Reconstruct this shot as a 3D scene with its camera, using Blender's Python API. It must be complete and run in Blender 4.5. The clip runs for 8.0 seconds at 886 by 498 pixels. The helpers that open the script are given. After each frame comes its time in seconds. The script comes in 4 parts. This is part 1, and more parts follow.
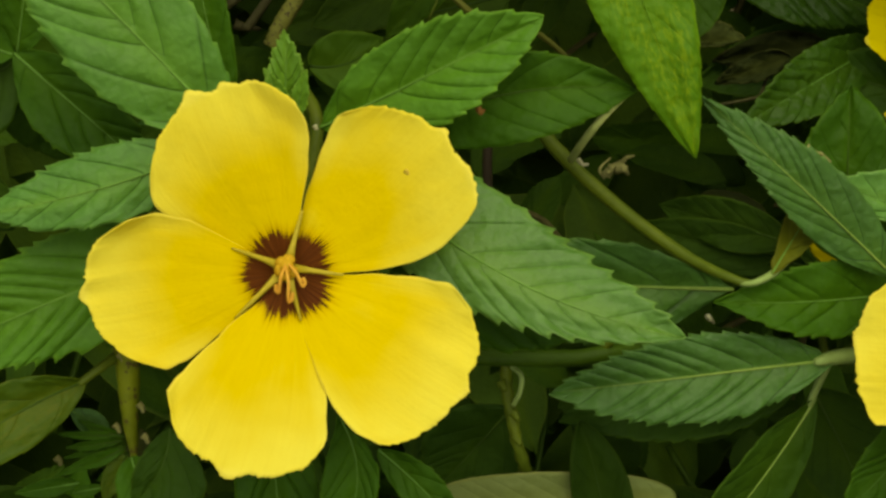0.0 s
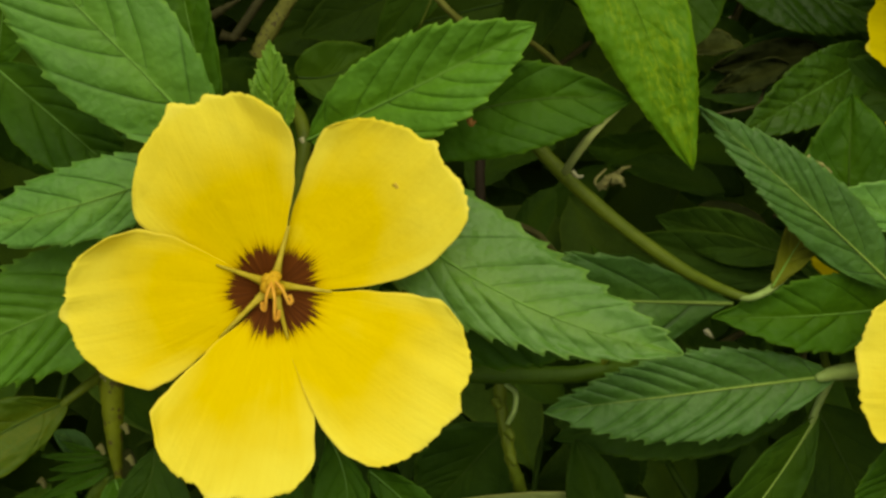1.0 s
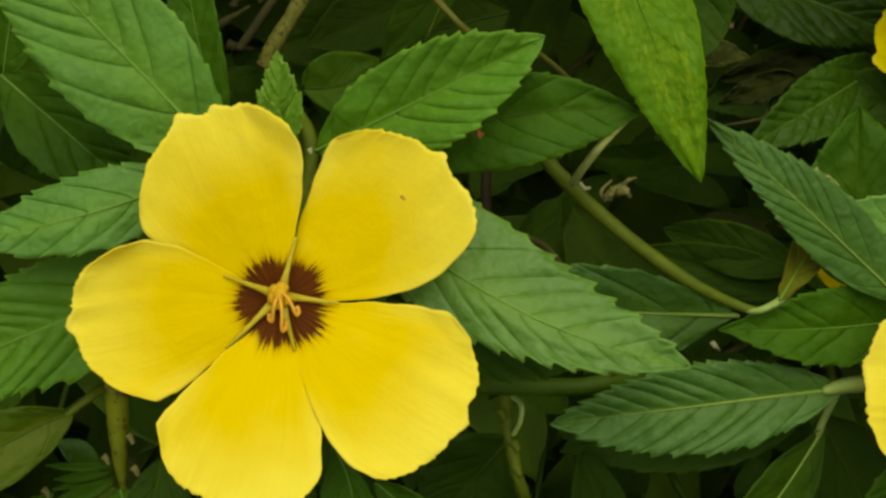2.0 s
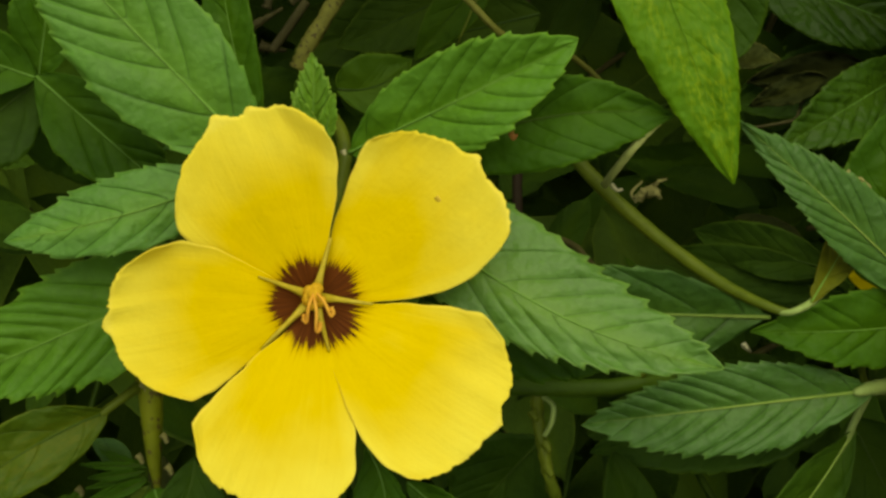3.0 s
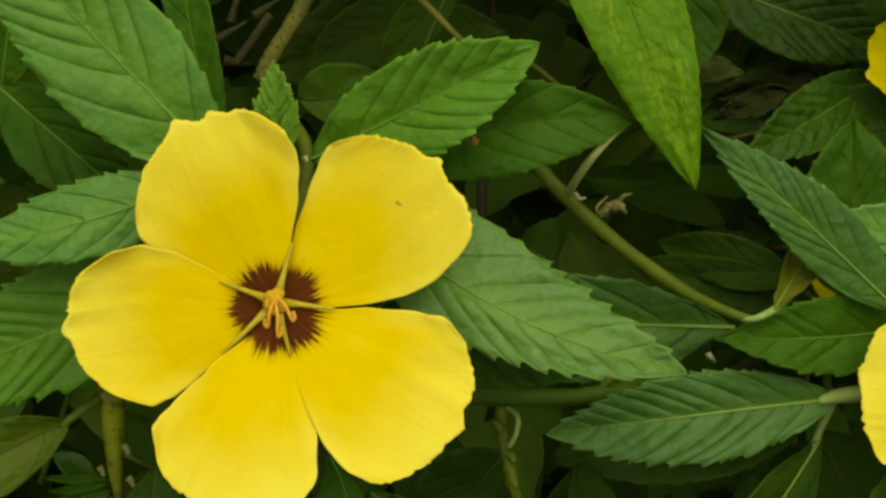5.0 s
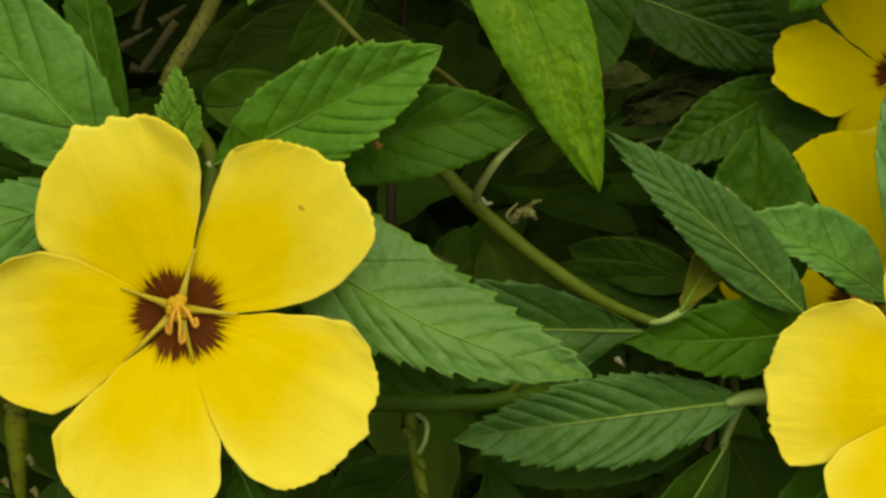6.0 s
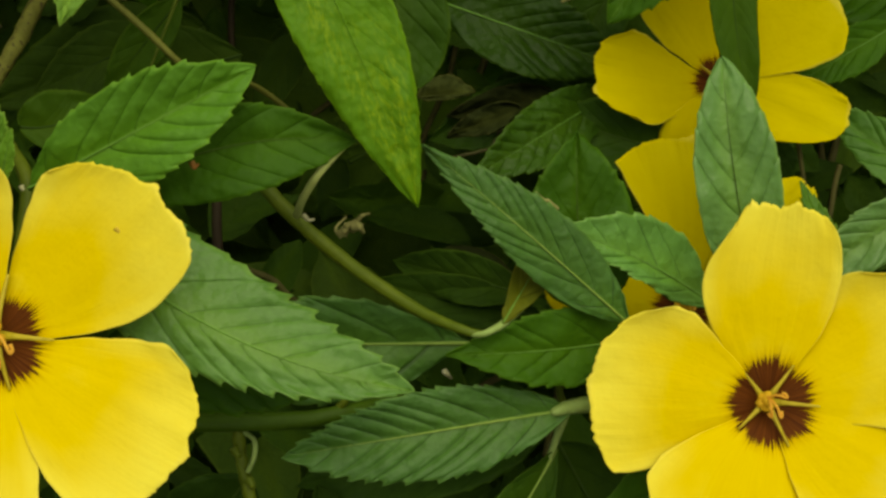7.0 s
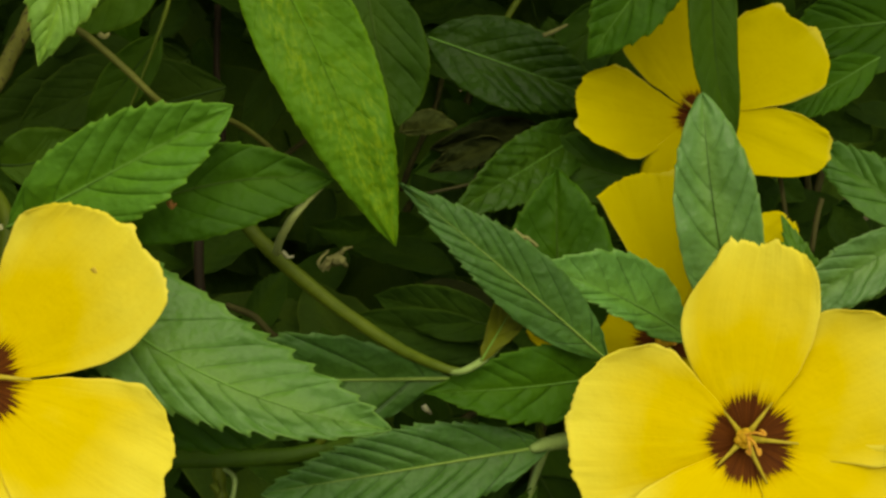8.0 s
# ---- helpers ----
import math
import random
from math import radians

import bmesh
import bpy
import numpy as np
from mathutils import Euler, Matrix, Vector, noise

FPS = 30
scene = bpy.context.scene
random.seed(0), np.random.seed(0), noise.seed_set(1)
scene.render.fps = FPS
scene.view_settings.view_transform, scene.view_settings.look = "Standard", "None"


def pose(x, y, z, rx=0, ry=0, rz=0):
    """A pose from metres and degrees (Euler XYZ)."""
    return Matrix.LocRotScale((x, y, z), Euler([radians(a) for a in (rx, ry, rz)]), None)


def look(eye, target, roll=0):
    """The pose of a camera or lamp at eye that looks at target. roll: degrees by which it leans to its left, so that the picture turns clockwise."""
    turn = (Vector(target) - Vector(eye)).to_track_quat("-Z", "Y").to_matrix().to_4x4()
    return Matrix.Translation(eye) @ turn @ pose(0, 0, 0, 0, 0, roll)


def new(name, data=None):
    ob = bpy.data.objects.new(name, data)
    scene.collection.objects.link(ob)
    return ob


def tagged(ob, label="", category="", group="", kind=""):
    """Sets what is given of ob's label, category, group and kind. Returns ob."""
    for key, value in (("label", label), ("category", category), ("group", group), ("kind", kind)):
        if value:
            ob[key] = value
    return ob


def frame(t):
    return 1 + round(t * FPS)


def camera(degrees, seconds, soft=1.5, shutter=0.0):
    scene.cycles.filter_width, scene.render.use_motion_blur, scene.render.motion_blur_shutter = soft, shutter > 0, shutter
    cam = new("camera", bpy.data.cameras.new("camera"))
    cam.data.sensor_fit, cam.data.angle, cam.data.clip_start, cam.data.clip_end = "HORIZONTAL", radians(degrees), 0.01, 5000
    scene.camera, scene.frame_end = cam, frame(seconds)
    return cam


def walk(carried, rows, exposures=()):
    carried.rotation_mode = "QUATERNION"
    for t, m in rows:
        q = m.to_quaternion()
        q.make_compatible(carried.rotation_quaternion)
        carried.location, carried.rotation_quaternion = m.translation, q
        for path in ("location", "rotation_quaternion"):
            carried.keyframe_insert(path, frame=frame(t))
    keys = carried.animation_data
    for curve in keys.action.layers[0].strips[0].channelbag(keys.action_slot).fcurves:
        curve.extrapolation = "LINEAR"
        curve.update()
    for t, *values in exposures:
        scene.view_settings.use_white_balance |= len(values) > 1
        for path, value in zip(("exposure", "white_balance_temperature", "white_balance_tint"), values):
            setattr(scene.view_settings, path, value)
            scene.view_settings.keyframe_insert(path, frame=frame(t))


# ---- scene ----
cam = camera(28, 8.0, soft=2.75)
# Local axes: u to the right, v up, d away from the viewer, in centimetres from the first blossom.
PITCH = radians(38)
BASE = Vector((0, 0, 0.62))
RIGHT = Vector((1, 0, 0))
UP = Vector((0, math.sin(PITCH), math.cos(PITCH)))
FORTH = Vector((0, math.cos(PITCH), -math.sin(PITCH)))


def way(u, v, d):
    return RIGHT * u + UP * v + FORTH * d


def P(u, v, d):
    return BASE + way(u, v, d) * 0.01


def sight(u, v, d, yaw, pitch, roll):
    """The camera's pose at (u, v, d), turned right by yaw, down by pitch and leaning by roll, in degrees."""
    y, p, r = radians(yaw), radians(pitch), radians(roll)
    a = Matrix(((math.cos(y), 0, math.sin(y)), (0, 1, 0), (-math.sin(y), 0, math.cos(y))))
    b = Matrix(((1, 0, 0), (0, math.cos(p), -math.sin(p)), (0, math.sin(p), math.cos(p))))
    c = Matrix(((math.cos(r), -math.sin(r), 0), (math.sin(r), math.cos(r), 0), (0, 0, 1)))
    m = a @ b @ c
    axes = [way(*m.col[i]) for i in range(3)]
    out = Matrix((axes[0], axes[1], -axes[2])).transposed().to_4x4()
    out.translation = P(u, v, d)
    return out


PATH = [
    (0, -0.040, 0.820, -24.806, -0.177, 2.957, 0.126),
    (0.5, -0.051, 0.881, -24.114, -0.012, 3.219, 0.037),
    (1, 0.086, 0.878, -24.118, -0.174, 2.678, -0.198),
    (1.5, -0.049, 0.956, -24.097, -0.392, 2.559, -0.011),
    (1.7, -0.067, 0.976, -24.066, -0.027, 2.520, 0.064),
    (2.8, -0.218, 1.020, -24.119, -0.405, 2.600, 0.188),
    (3, -0.274, 1.023, -24.178, -0.660, 2.589, 0.164),
    (3.5, -0.245, 0.742, -24.250, -0.066, 1.550, 0.101),
    (4, -0.100, 0.659, -24.221, -0.010, 1.289, 0.092),
    (4.2, -0.085, 0.592, -24.190, -0.191, 1.132, -0.070),
    (5.3, -0.023, 0.096, -24.153, 0.063, 0.366, 0.005),
    (5.5, 0.000, 0.000, -24.154, 0.133, 0.120, 0.001),
    (6, 0.411, 0.040, -24.082, 2.055, 0.013, -0.474),
    (6.5, 0.950, 0.039, -24.221, 3.591, -0.069, -1.032),
    (7, 1.128, 0.256, -24.148, 6.218, 0.098, -1.878),
    (7.5, 0.997, 0.420, -24.107, 6.135, 0.226, -1.565),
    (8, 1.527, 0.660, -24.256, 6.056, -0.206, -1.848),
]
walk(cam, [(row[0], sight(*row[1:])) for row in PATH], [(0.0, 0.2, 7500, 10), (8.0, 0.2, 7500, 10)])

# ---- light: a bright overcast sky
world = bpy.data.worlds.new("sky")
scene.world = world
world.use_nodes = True
sky = world.node_tree.nodes.new("ShaderNodeTexSky")
sky.sky_type, sky.sun_disc = "NISHITA", False
sky.sun_elevation, sky.sun_rotation = radians(58), radians(200)
backing = world.node_tree.nodes["Background"]
backing.inputs["Strength"].default_value = 0.10
haze = world.node_tree.nodes.new("ShaderNodeHueSaturation")
haze.inputs["Saturation"].default_value = 0.25
world.node_tree.links.new(sky.outputs[0], haze.inputs["Color"])
world.node_tree.links.new(haze.outputs[0], backing.inputs["Color"])
sun_data = bpy.data.lights.new("sun", "SUN")
sun_data.energy, sun_data.angle, sun_data.color = 2.5, radians(65), (0.97, 0.95, 0.80)
sun = new("sun", sun_data)
sun.matrix_world = look((0, 0, 5), (-0.9, 1.0, 0.0))

# ---- materials


class Nodes:
    """A small helper to chain shader nodes."""

    def __init__(self, name):
        self.mat = bpy.data.materials.new(name)
        self.mat.use_nodes = True
        self.tree = self.mat.node_tree
        self.tree.nodes.clear()

    def add(self, kind, *links, **values):
        node = self.tree.nodes.new(kind)
        for key, value in values.items():
            setattr(node, key, value)
        for slot, value in links:
            if hasattr(value, "is_output"):
                self.tree.links.new(value, node.inputs[slot])
            else:
                node.inputs[slot].default_value = value
        return node

    def math(self, op, a, b=0.0, c=0.0, clamp=False):
        return self.add("ShaderNodeMath", (0, a), (1, b), (2, c), operation=op, use_clamp=clamp).outputs[0]

    def mix(self, fac, a, b, blend="MIX"):
        return self.add("ShaderNodeMix", (0, fac), (6, a), (7, b), data_type="RGBA", blend_type=blend).outputs[2]

    def noise(self, vector, scale, detail=3.0, rough=0.5):
        return self.add("ShaderNodeTexNoise", ("Vector", vector), ("Scale", scale), ("Detail", detail), ("Roughness", rough)).outputs[0]

    def ramp(self, fac, lo, hi):
        return self.add("ShaderNodeMapRange", (0, fac), (1, lo), (2, hi), (3, 0.0), (4, 1.0), interpolation_type="SMOOTHSTEP").outputs[0]

    def bump(self, height, strength, distance, normal=None):
        node = self.add("ShaderNodeBump", ("Height", height), ("Strength", strength), ("Distance", distance))
        if normal is not None:
            self.tree.links.new(normal, node.inputs["Normal"])
        return node.outputs[0]

    def done(self, color, rough, normal=None, thin=0.0, thin_color=None, sheen=0.5):
        main = self.add("ShaderNodeBsdfPrincipled", ("Base Color", color), ("Roughness", rough), ("Specular IOR Level", sheen))
        if normal is not None:
            self.tree.links.new(normal, main.inputs["Normal"])
        shader = main.outputs[0]
        if thin:
            back = self.add("ShaderNodeBsdfTranslucent", ("Color", thin_color if thin_color is not None else color))
            shader = self.add("ShaderNodeMixShader", (0, thin), (1, shader), (2, back.outputs[0])).outputs[0]
        out = self.add("ShaderNodeOutputMaterial")
        self.tree.links.new(shader, out.inputs["Surface"])
        return self.mat


def rgba(r, g, b):
    return (r, g, b, 1.0)


def leaf_material(name, main, dark, rib, rough=0.5, specks=0.0, speck_color=(0.3, 0.32, 0.02), thin=0.22, spread=0.3, gloss=0.22, lines=1.0, crinkle=0.5, island=False):
    n = Nodes(name)
    uv = n.add("ShaderNodeUVMap", uv_map="veins").outputs[0]
    xyz = n.add("ShaderNodeSeparateXYZ", (0, uv))
    phase, across = xyz.outputs[0], xyz.outputs[1]
    where = n.add("ShaderNodeTexCoord").outputs["Object"]
    chance = n.add("ShaderNodeNewGeometry").outputs["Random Per Island"] if island else n.add("ShaderNodeObjectInfo").outputs["Random"]
    broad, fine = n.noise(where, 90, 3), n.noise(where, 900, 4, 0.6)
    color = n.mix(n.ramp(broad, 0.2, 0.8), rgba(*dark), rgba(*main))
    color = n.mix(n.math("MULTIPLY", n.ramp(fine, 0.4, 0.75), 0.3), color, rgba(*[c * 1.35 for c in main]))
    # yellower along the midrib and in soft patches
    warm = n.math("MULTIPLY", n.math("SUBTRACT", 1.0, n.ramp(n.math("ABSOLUTE", across), 0.05, 0.75)), n.math("ADD", 0.45, n.math("MULTIPLY", n.ramp(n.noise(where, 45, 2), 0.35, 0.65), 0.55)))
    color = n.mix(n.math("MULTIPLY", warm, 0.5), color, rgba(main[0] * 1.3, main[1] * 1.16, main[2] * 0.4))
    # small net of the finest veins
    cells = n.add("ShaderNodeTexVoronoi", ("Vector", where), ("Scale", 950.0), feature="DISTANCE_TO_EDGE").outputs["Distance"]
    net = n.ramp(cells, 0.0, 0.14)
    color = n.mix(n.math("MULTIPLY", n.math("SUBTRACT", 1.0, net), 0.10), color, rgba(*[c * 0.62 for c in dark]))
    # wider meshes between the side veins
    stir = n.add("ShaderNodeTexNoise", ("Vector", where), ("Scale", 500.0), ("Detail", 2.0)).outputs[1]
    mesh_at = n.add("ShaderNodeVectorMath", (0, stir), (1, (0.0012, 0.0012, 0.0012)), (2, where), operation="MULTIPLY_ADD").outputs[0]
    meshes = n.ramp(n.add("ShaderNodeTexVoronoi", ("Vector", mesh_at), ("Scale", 430.0), feature="DISTANCE_TO_EDGE").outputs["Distance"], 0.0, 0.22)
    color = n.mix(n.math("MULTIPLY", n.math("SUBTRACT", 1.0, meshes), 0.16 * lines), color, rgba(*[c * 0.6 for c in dark]))
    # side veins: thin sunken lines, the shade of their creases painted dark
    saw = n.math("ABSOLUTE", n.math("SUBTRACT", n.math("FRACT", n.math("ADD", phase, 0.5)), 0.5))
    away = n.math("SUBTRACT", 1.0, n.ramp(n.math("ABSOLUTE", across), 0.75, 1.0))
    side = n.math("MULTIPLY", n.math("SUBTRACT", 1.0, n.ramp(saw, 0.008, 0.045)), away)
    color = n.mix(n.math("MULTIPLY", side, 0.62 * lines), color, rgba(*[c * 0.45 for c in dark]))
    # lighter green painted where the flank beside a vein catches light
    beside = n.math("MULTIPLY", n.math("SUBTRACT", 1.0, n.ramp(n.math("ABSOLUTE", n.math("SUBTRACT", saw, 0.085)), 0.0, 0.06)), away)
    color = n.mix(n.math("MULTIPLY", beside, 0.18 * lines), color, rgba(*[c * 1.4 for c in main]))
    middle = n.math("SUBTRACT", 1.0, n.ramp(n.math("ABSOLUTE", across), 0.01, 0.06))
    color = n.mix(n.math("MULTIPLY", middle, 0.7), color, rgba(*rib))
    rim = n.ramp(n.math("ABSOLUTE", across), 0.94, 1.0)
    color = n.mix(n.math("MULTIPLY", rim, 0.45), color, rgba(main[0] * 1.9, main[1] * 1.5, main[2] * 1.4))
    if specks:
        fleck_at = n.add("ShaderNodeCombineXYZ", (0, n.math("MULTIPLY", across, 13.0)), (1, n.math("MULTIPLY", phase, 3.0)), (2, n.noise(where, 300, 2))).outputs[0]
        spots = n.ramp(n.noise(fleck_at, 1.0, 4, 0.75), 0.48, 0.58)
        patch = n.math("MULTIPLY", n.ramp(n.noise(where, 60, 2), 0.30, 0.50), n.math("SUBTRACT", 1.0, n.ramp(n.math("ABSOLUTE", n.math("ADD", across, 0.1)), 0.4, 1.05)))
        color = n.mix(n.math("MULTIPLY", n.math("MULTIPLY", spots, patch), specks), color, rgba(*speck_color))
    tone = n.math("ADD", n.math("MULTIPLY", chance, spread), 1.0 - spread / 2)
    color = n.mix(1.0, color, n.add("ShaderNodeCombineColor", (0, tone), (1, tone), (2, tone)).outputs[0], "MULTIPLY")
    height = n.math("ADD", n.math("ADD", n.math("MULTIPLY", net, 0.15), n.math("MULTIPLY", meshes, 0.5 * lines)), n.math("MULTIPLY", fine, 0.5))
    height = n.math("SUBTRACT", height, n.math("MULTIPLY", side, 1.3))
    normal = n.bump(height, 0.4, 0.00025, n.bump(n.noise(where, 260, 2, 0.55), crinkle, 0.0016))
    dull = n.math("ADD", n.math("MULTIPLY", broad, 0.14), rough - 0.07)
    through_color = n.mix(0.6, color, rgba(main[0] * 2.2 + 0.02, main[1] * 1.9, main[2] * 0.6))
    return n.done(color, dull, normal, thin, through_color, gloss)


def petal_material(name, rich, pale, blotch_end):
    n = Nodes(name)
    uv = n.add("ShaderNodeUVMap", uv_map="veins").outputs[0]
    xyz = n.add("ShaderNodeSeparateXYZ", (0, uv))
    along, across = xyz.outputs[0], xyz.outputs[1]
    where = n.add("ShaderNodeTexCoord").outputs["Object"]
    chance = n.add("ShaderNodeObjectInfo").outputs["Random"]
    streak_at = n.add("ShaderNodeCombineXYZ", (0, n.math("MULTIPLY", across, 26.0)), (1, n.math("MULTIPLY", along, 1.6)), (2, n.math("MULTIPLY", chance, 40.0))).outputs[0]
    streak = n.noise(streak_at, 1.0, 4, 0.6)
    hair_at = n.add("ShaderNodeCombineXYZ", (0, n.math("MULTIPLY", across, 14.0)), (1, n.math("MULTIPLY", along, 0.8)), (2, n.math("MULTIPLY", chance, 90.0))).outputs[0]
    hair = n.noise(hair_at, 1.6, 2, 0.6)
    broad = n.noise(where, 110, 3)
    edge = n.math("ADD", n.ramp(along, 0.45, 1.12), n.math("MULTIPLY", n.math("SUBTRACT", broad, 0.5), 0.9), clamp=True)
    edge = n.math("MAXIMUM", edge, n.math("MULTIPLY", n.math("MULTIPLY", n.ramp(n.math("ABSOLUTE", across), 0.62, 1.0), n.ramp(along, 0.35, 0.75)), n.math("ADD", 0.35, broad)))
    color = n.mix(edge, rgba(*rich), rgba(*pale))
    # fine branching veins and a thin pale hem
    vein_at = n.add("ShaderNodeCombineXYZ", (0, n.math("MULTIPLY", across, 34.0)), (1, n.math("MULTIPLY", along, 3.2)), (2, n.math("MULTIPLY", chance, 70.0))).outputs[0]
    vein = n.ramp(n.math("ABSOLUTE", n.math("SUBTRACT", n.noise(vein_at, 1.0, 3, 0.6), 0.5)), 0.0, 0.05)
    color = n.mix(n.math("MULTIPLY", n.math("SUBTRACT", 1.0, vein), 0.05), color, rgba(rich[0] * 0.9, rich[1] * 0.8, 0.0))
    hem = n.math("MAXIMUM", n.ramp(n.math("ABSOLUTE", across), 0.965, 1.0), n.ramp(along, 0.985, 1.03))
    color = n.mix(n.math("MULTIPLY", hem, 0.25), color, rgba(0.88, 0.80, 0.16))
    color = n.mix(n.math("MULTIPLY", n.ramp(streak, 0.45, 0.75), 0.09), color, rgba(rich[0] * 0.86, rich[1] * 0.76, rich[2] * 0.5))
    color = n.mix(n.math("MULTIPLY", n.ramp(streak, 0.55, 0.3), 0.07), color, rgba(*pale))
    # dark throat with a fringe of fine spikes
    reach = n.math("ADD", along, n.math("MULTIPLY", n.math("SUBTRACT", hair, 0.5), 0.20))
    reach = n.math("ADD", reach, n.math("MULTIPLY", n.math("ABSOLUTE", across), 0.03))
    throat = n.math("SUBTRACT", 1.0, n.ramp(reach, blotch_end - 0.012, blotch_end + 0.012))
    warm = n.math("SUBTRACT", 1.0, n.ramp(reach, blotch_end - 0.01, blotch_end + 0.07))
    color = n.mix(n.math("MULTIPLY", warm, 0.5), color, rgba(0.5, 0.27, 0.0))
    maroon = n.mix(n.ramp(hair, 0.3, 0.7), rgba(0.070, 0.018, 0.003), rgba(0.160, 0.046, 0.005))
    color = n.mix(throat, color, maroon)
    height = n.math("ADD", n.math("MULTIPLY", streak, 0.8), n.math("MULTIPLY", n.noise(where, 1500, 3), 0.25))
    normal = n.bump(height, 0.22, 0.0005, n.bump(n.noise(where, 420, 3, 0.55), 0.35, 0.0006))
    return n.done(color, 0.55, normal, 0.28, color, 0.06)


def plain_material(name, main, dark, scale=400.0, rough=0.55, relief=0.0003, stretch=1.0, spot=None, thin=0.0):
    n = Nodes(name)
    where = n.add("ShaderNodeTexCoord").outputs["Object"]
    if stretch != 1.0:
        where = n.add("ShaderNodeMapping", ("Vector", where), ("Scale", (stretch, stretch, 1.0))).outputs[0]
    broad, fine = n.noise(where, scale * 0.2, 3), n.noise(where, scale, 4, 0.65)
    color = n.mix(n.ramp(broad, 0.3, 0.7), rgba(*dark), rgba(*main))
    color = n.mix(n.math("MULTIPLY", n.ramp(fine, 0.45, 0.7), 0.35), color, rgba(*[c * 0.6 for c in dark]))
    if spot:
        color = n.mix(n.ramp(n.noise(where, scale * 1.3, 3), 0.57, 0.63), color, rgba(*spot))
    return n.done(color, rough, n.bump(fine, 0.6, relief), thin, None, 0.15)


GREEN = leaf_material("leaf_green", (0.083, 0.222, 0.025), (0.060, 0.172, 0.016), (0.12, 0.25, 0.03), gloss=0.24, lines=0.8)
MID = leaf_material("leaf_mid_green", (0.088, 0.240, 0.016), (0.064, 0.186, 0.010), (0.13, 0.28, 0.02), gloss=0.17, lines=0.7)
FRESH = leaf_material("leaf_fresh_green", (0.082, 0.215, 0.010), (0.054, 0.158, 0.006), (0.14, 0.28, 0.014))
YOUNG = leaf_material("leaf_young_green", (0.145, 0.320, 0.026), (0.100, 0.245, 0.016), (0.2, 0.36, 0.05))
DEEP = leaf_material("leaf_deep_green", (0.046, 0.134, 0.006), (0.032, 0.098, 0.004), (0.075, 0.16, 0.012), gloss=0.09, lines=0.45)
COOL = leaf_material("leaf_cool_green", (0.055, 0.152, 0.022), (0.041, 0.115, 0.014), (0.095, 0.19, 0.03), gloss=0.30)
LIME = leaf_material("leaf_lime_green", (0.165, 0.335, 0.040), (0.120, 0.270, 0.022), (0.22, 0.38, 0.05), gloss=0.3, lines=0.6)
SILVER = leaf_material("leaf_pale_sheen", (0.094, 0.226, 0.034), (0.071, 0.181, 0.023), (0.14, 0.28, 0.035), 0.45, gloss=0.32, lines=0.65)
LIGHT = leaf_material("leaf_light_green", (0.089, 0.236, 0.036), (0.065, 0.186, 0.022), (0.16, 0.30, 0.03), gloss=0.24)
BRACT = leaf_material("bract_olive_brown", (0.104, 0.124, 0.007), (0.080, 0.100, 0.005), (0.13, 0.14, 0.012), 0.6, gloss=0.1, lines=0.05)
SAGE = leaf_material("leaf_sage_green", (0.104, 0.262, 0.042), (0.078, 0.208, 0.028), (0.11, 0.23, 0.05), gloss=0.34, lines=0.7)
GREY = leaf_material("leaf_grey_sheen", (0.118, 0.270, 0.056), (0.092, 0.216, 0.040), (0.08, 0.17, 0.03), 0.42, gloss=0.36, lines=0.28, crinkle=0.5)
# darker copy of the leaf green; the shade behind is in its colour
DARK = leaf_material("leaf_dark_shaded", (0.030, 0.080, 0.003), (0.019, 0.054, 0.002), (0.045, 0.095, 0.005), 0.6, gloss=0.12, lines=0.2)
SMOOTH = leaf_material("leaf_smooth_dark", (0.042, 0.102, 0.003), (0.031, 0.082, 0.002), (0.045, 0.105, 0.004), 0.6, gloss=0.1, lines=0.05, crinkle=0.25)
# inner leaves hold shade in their green
SHADE = leaf_material("leaf_inner_shaded", (0.030, 0.072, 0.004), (0.020, 0.050, 0.003), (0.036, 0.075, 0.004), 0.65, gloss=0.08, lines=0.25, spread=0.7, island=True)
# paler copy for the deepest leaves, to lift the blackest gaps
INNER = leaf_material("leaf_innermost_lifted", (0.072, 0.140, 0.014), (0.050, 0.100, 0.009), (0.07, 0.13, 0.012), 0.65, gloss=0.08, lines=0.1, spread=0.7, island=True)
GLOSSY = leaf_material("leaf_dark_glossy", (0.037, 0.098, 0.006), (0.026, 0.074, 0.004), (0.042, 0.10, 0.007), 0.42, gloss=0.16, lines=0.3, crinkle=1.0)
# two darkened copies of the leaf green that hold deep shade in their colour
DARK_SHADED = leaf_material("leaf_painted_deep_shade", (0.017, 0.044, 0.002), (0.012, 0.032, 0.001), (0.02, 0.05, 0.003), 0.65, gloss=0.06, lines=0.03, crinkle=0.25)
DIM_SHADED = leaf_material("leaf_painted_shade", (0.030, 0.066, 0.004), (0.024, 0.054, 0.003), (0.04, 0.09, 0.006), 0.65, gloss=0.08, lines=0.05, crinkle=0.3)
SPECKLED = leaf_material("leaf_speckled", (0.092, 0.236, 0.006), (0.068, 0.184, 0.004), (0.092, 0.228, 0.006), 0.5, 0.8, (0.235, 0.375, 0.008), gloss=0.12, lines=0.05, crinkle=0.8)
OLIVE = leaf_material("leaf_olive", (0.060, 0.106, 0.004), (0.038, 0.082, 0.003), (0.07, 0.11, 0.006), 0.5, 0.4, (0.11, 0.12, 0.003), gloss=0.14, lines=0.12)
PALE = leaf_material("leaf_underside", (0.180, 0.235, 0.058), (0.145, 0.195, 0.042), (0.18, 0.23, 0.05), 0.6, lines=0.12)
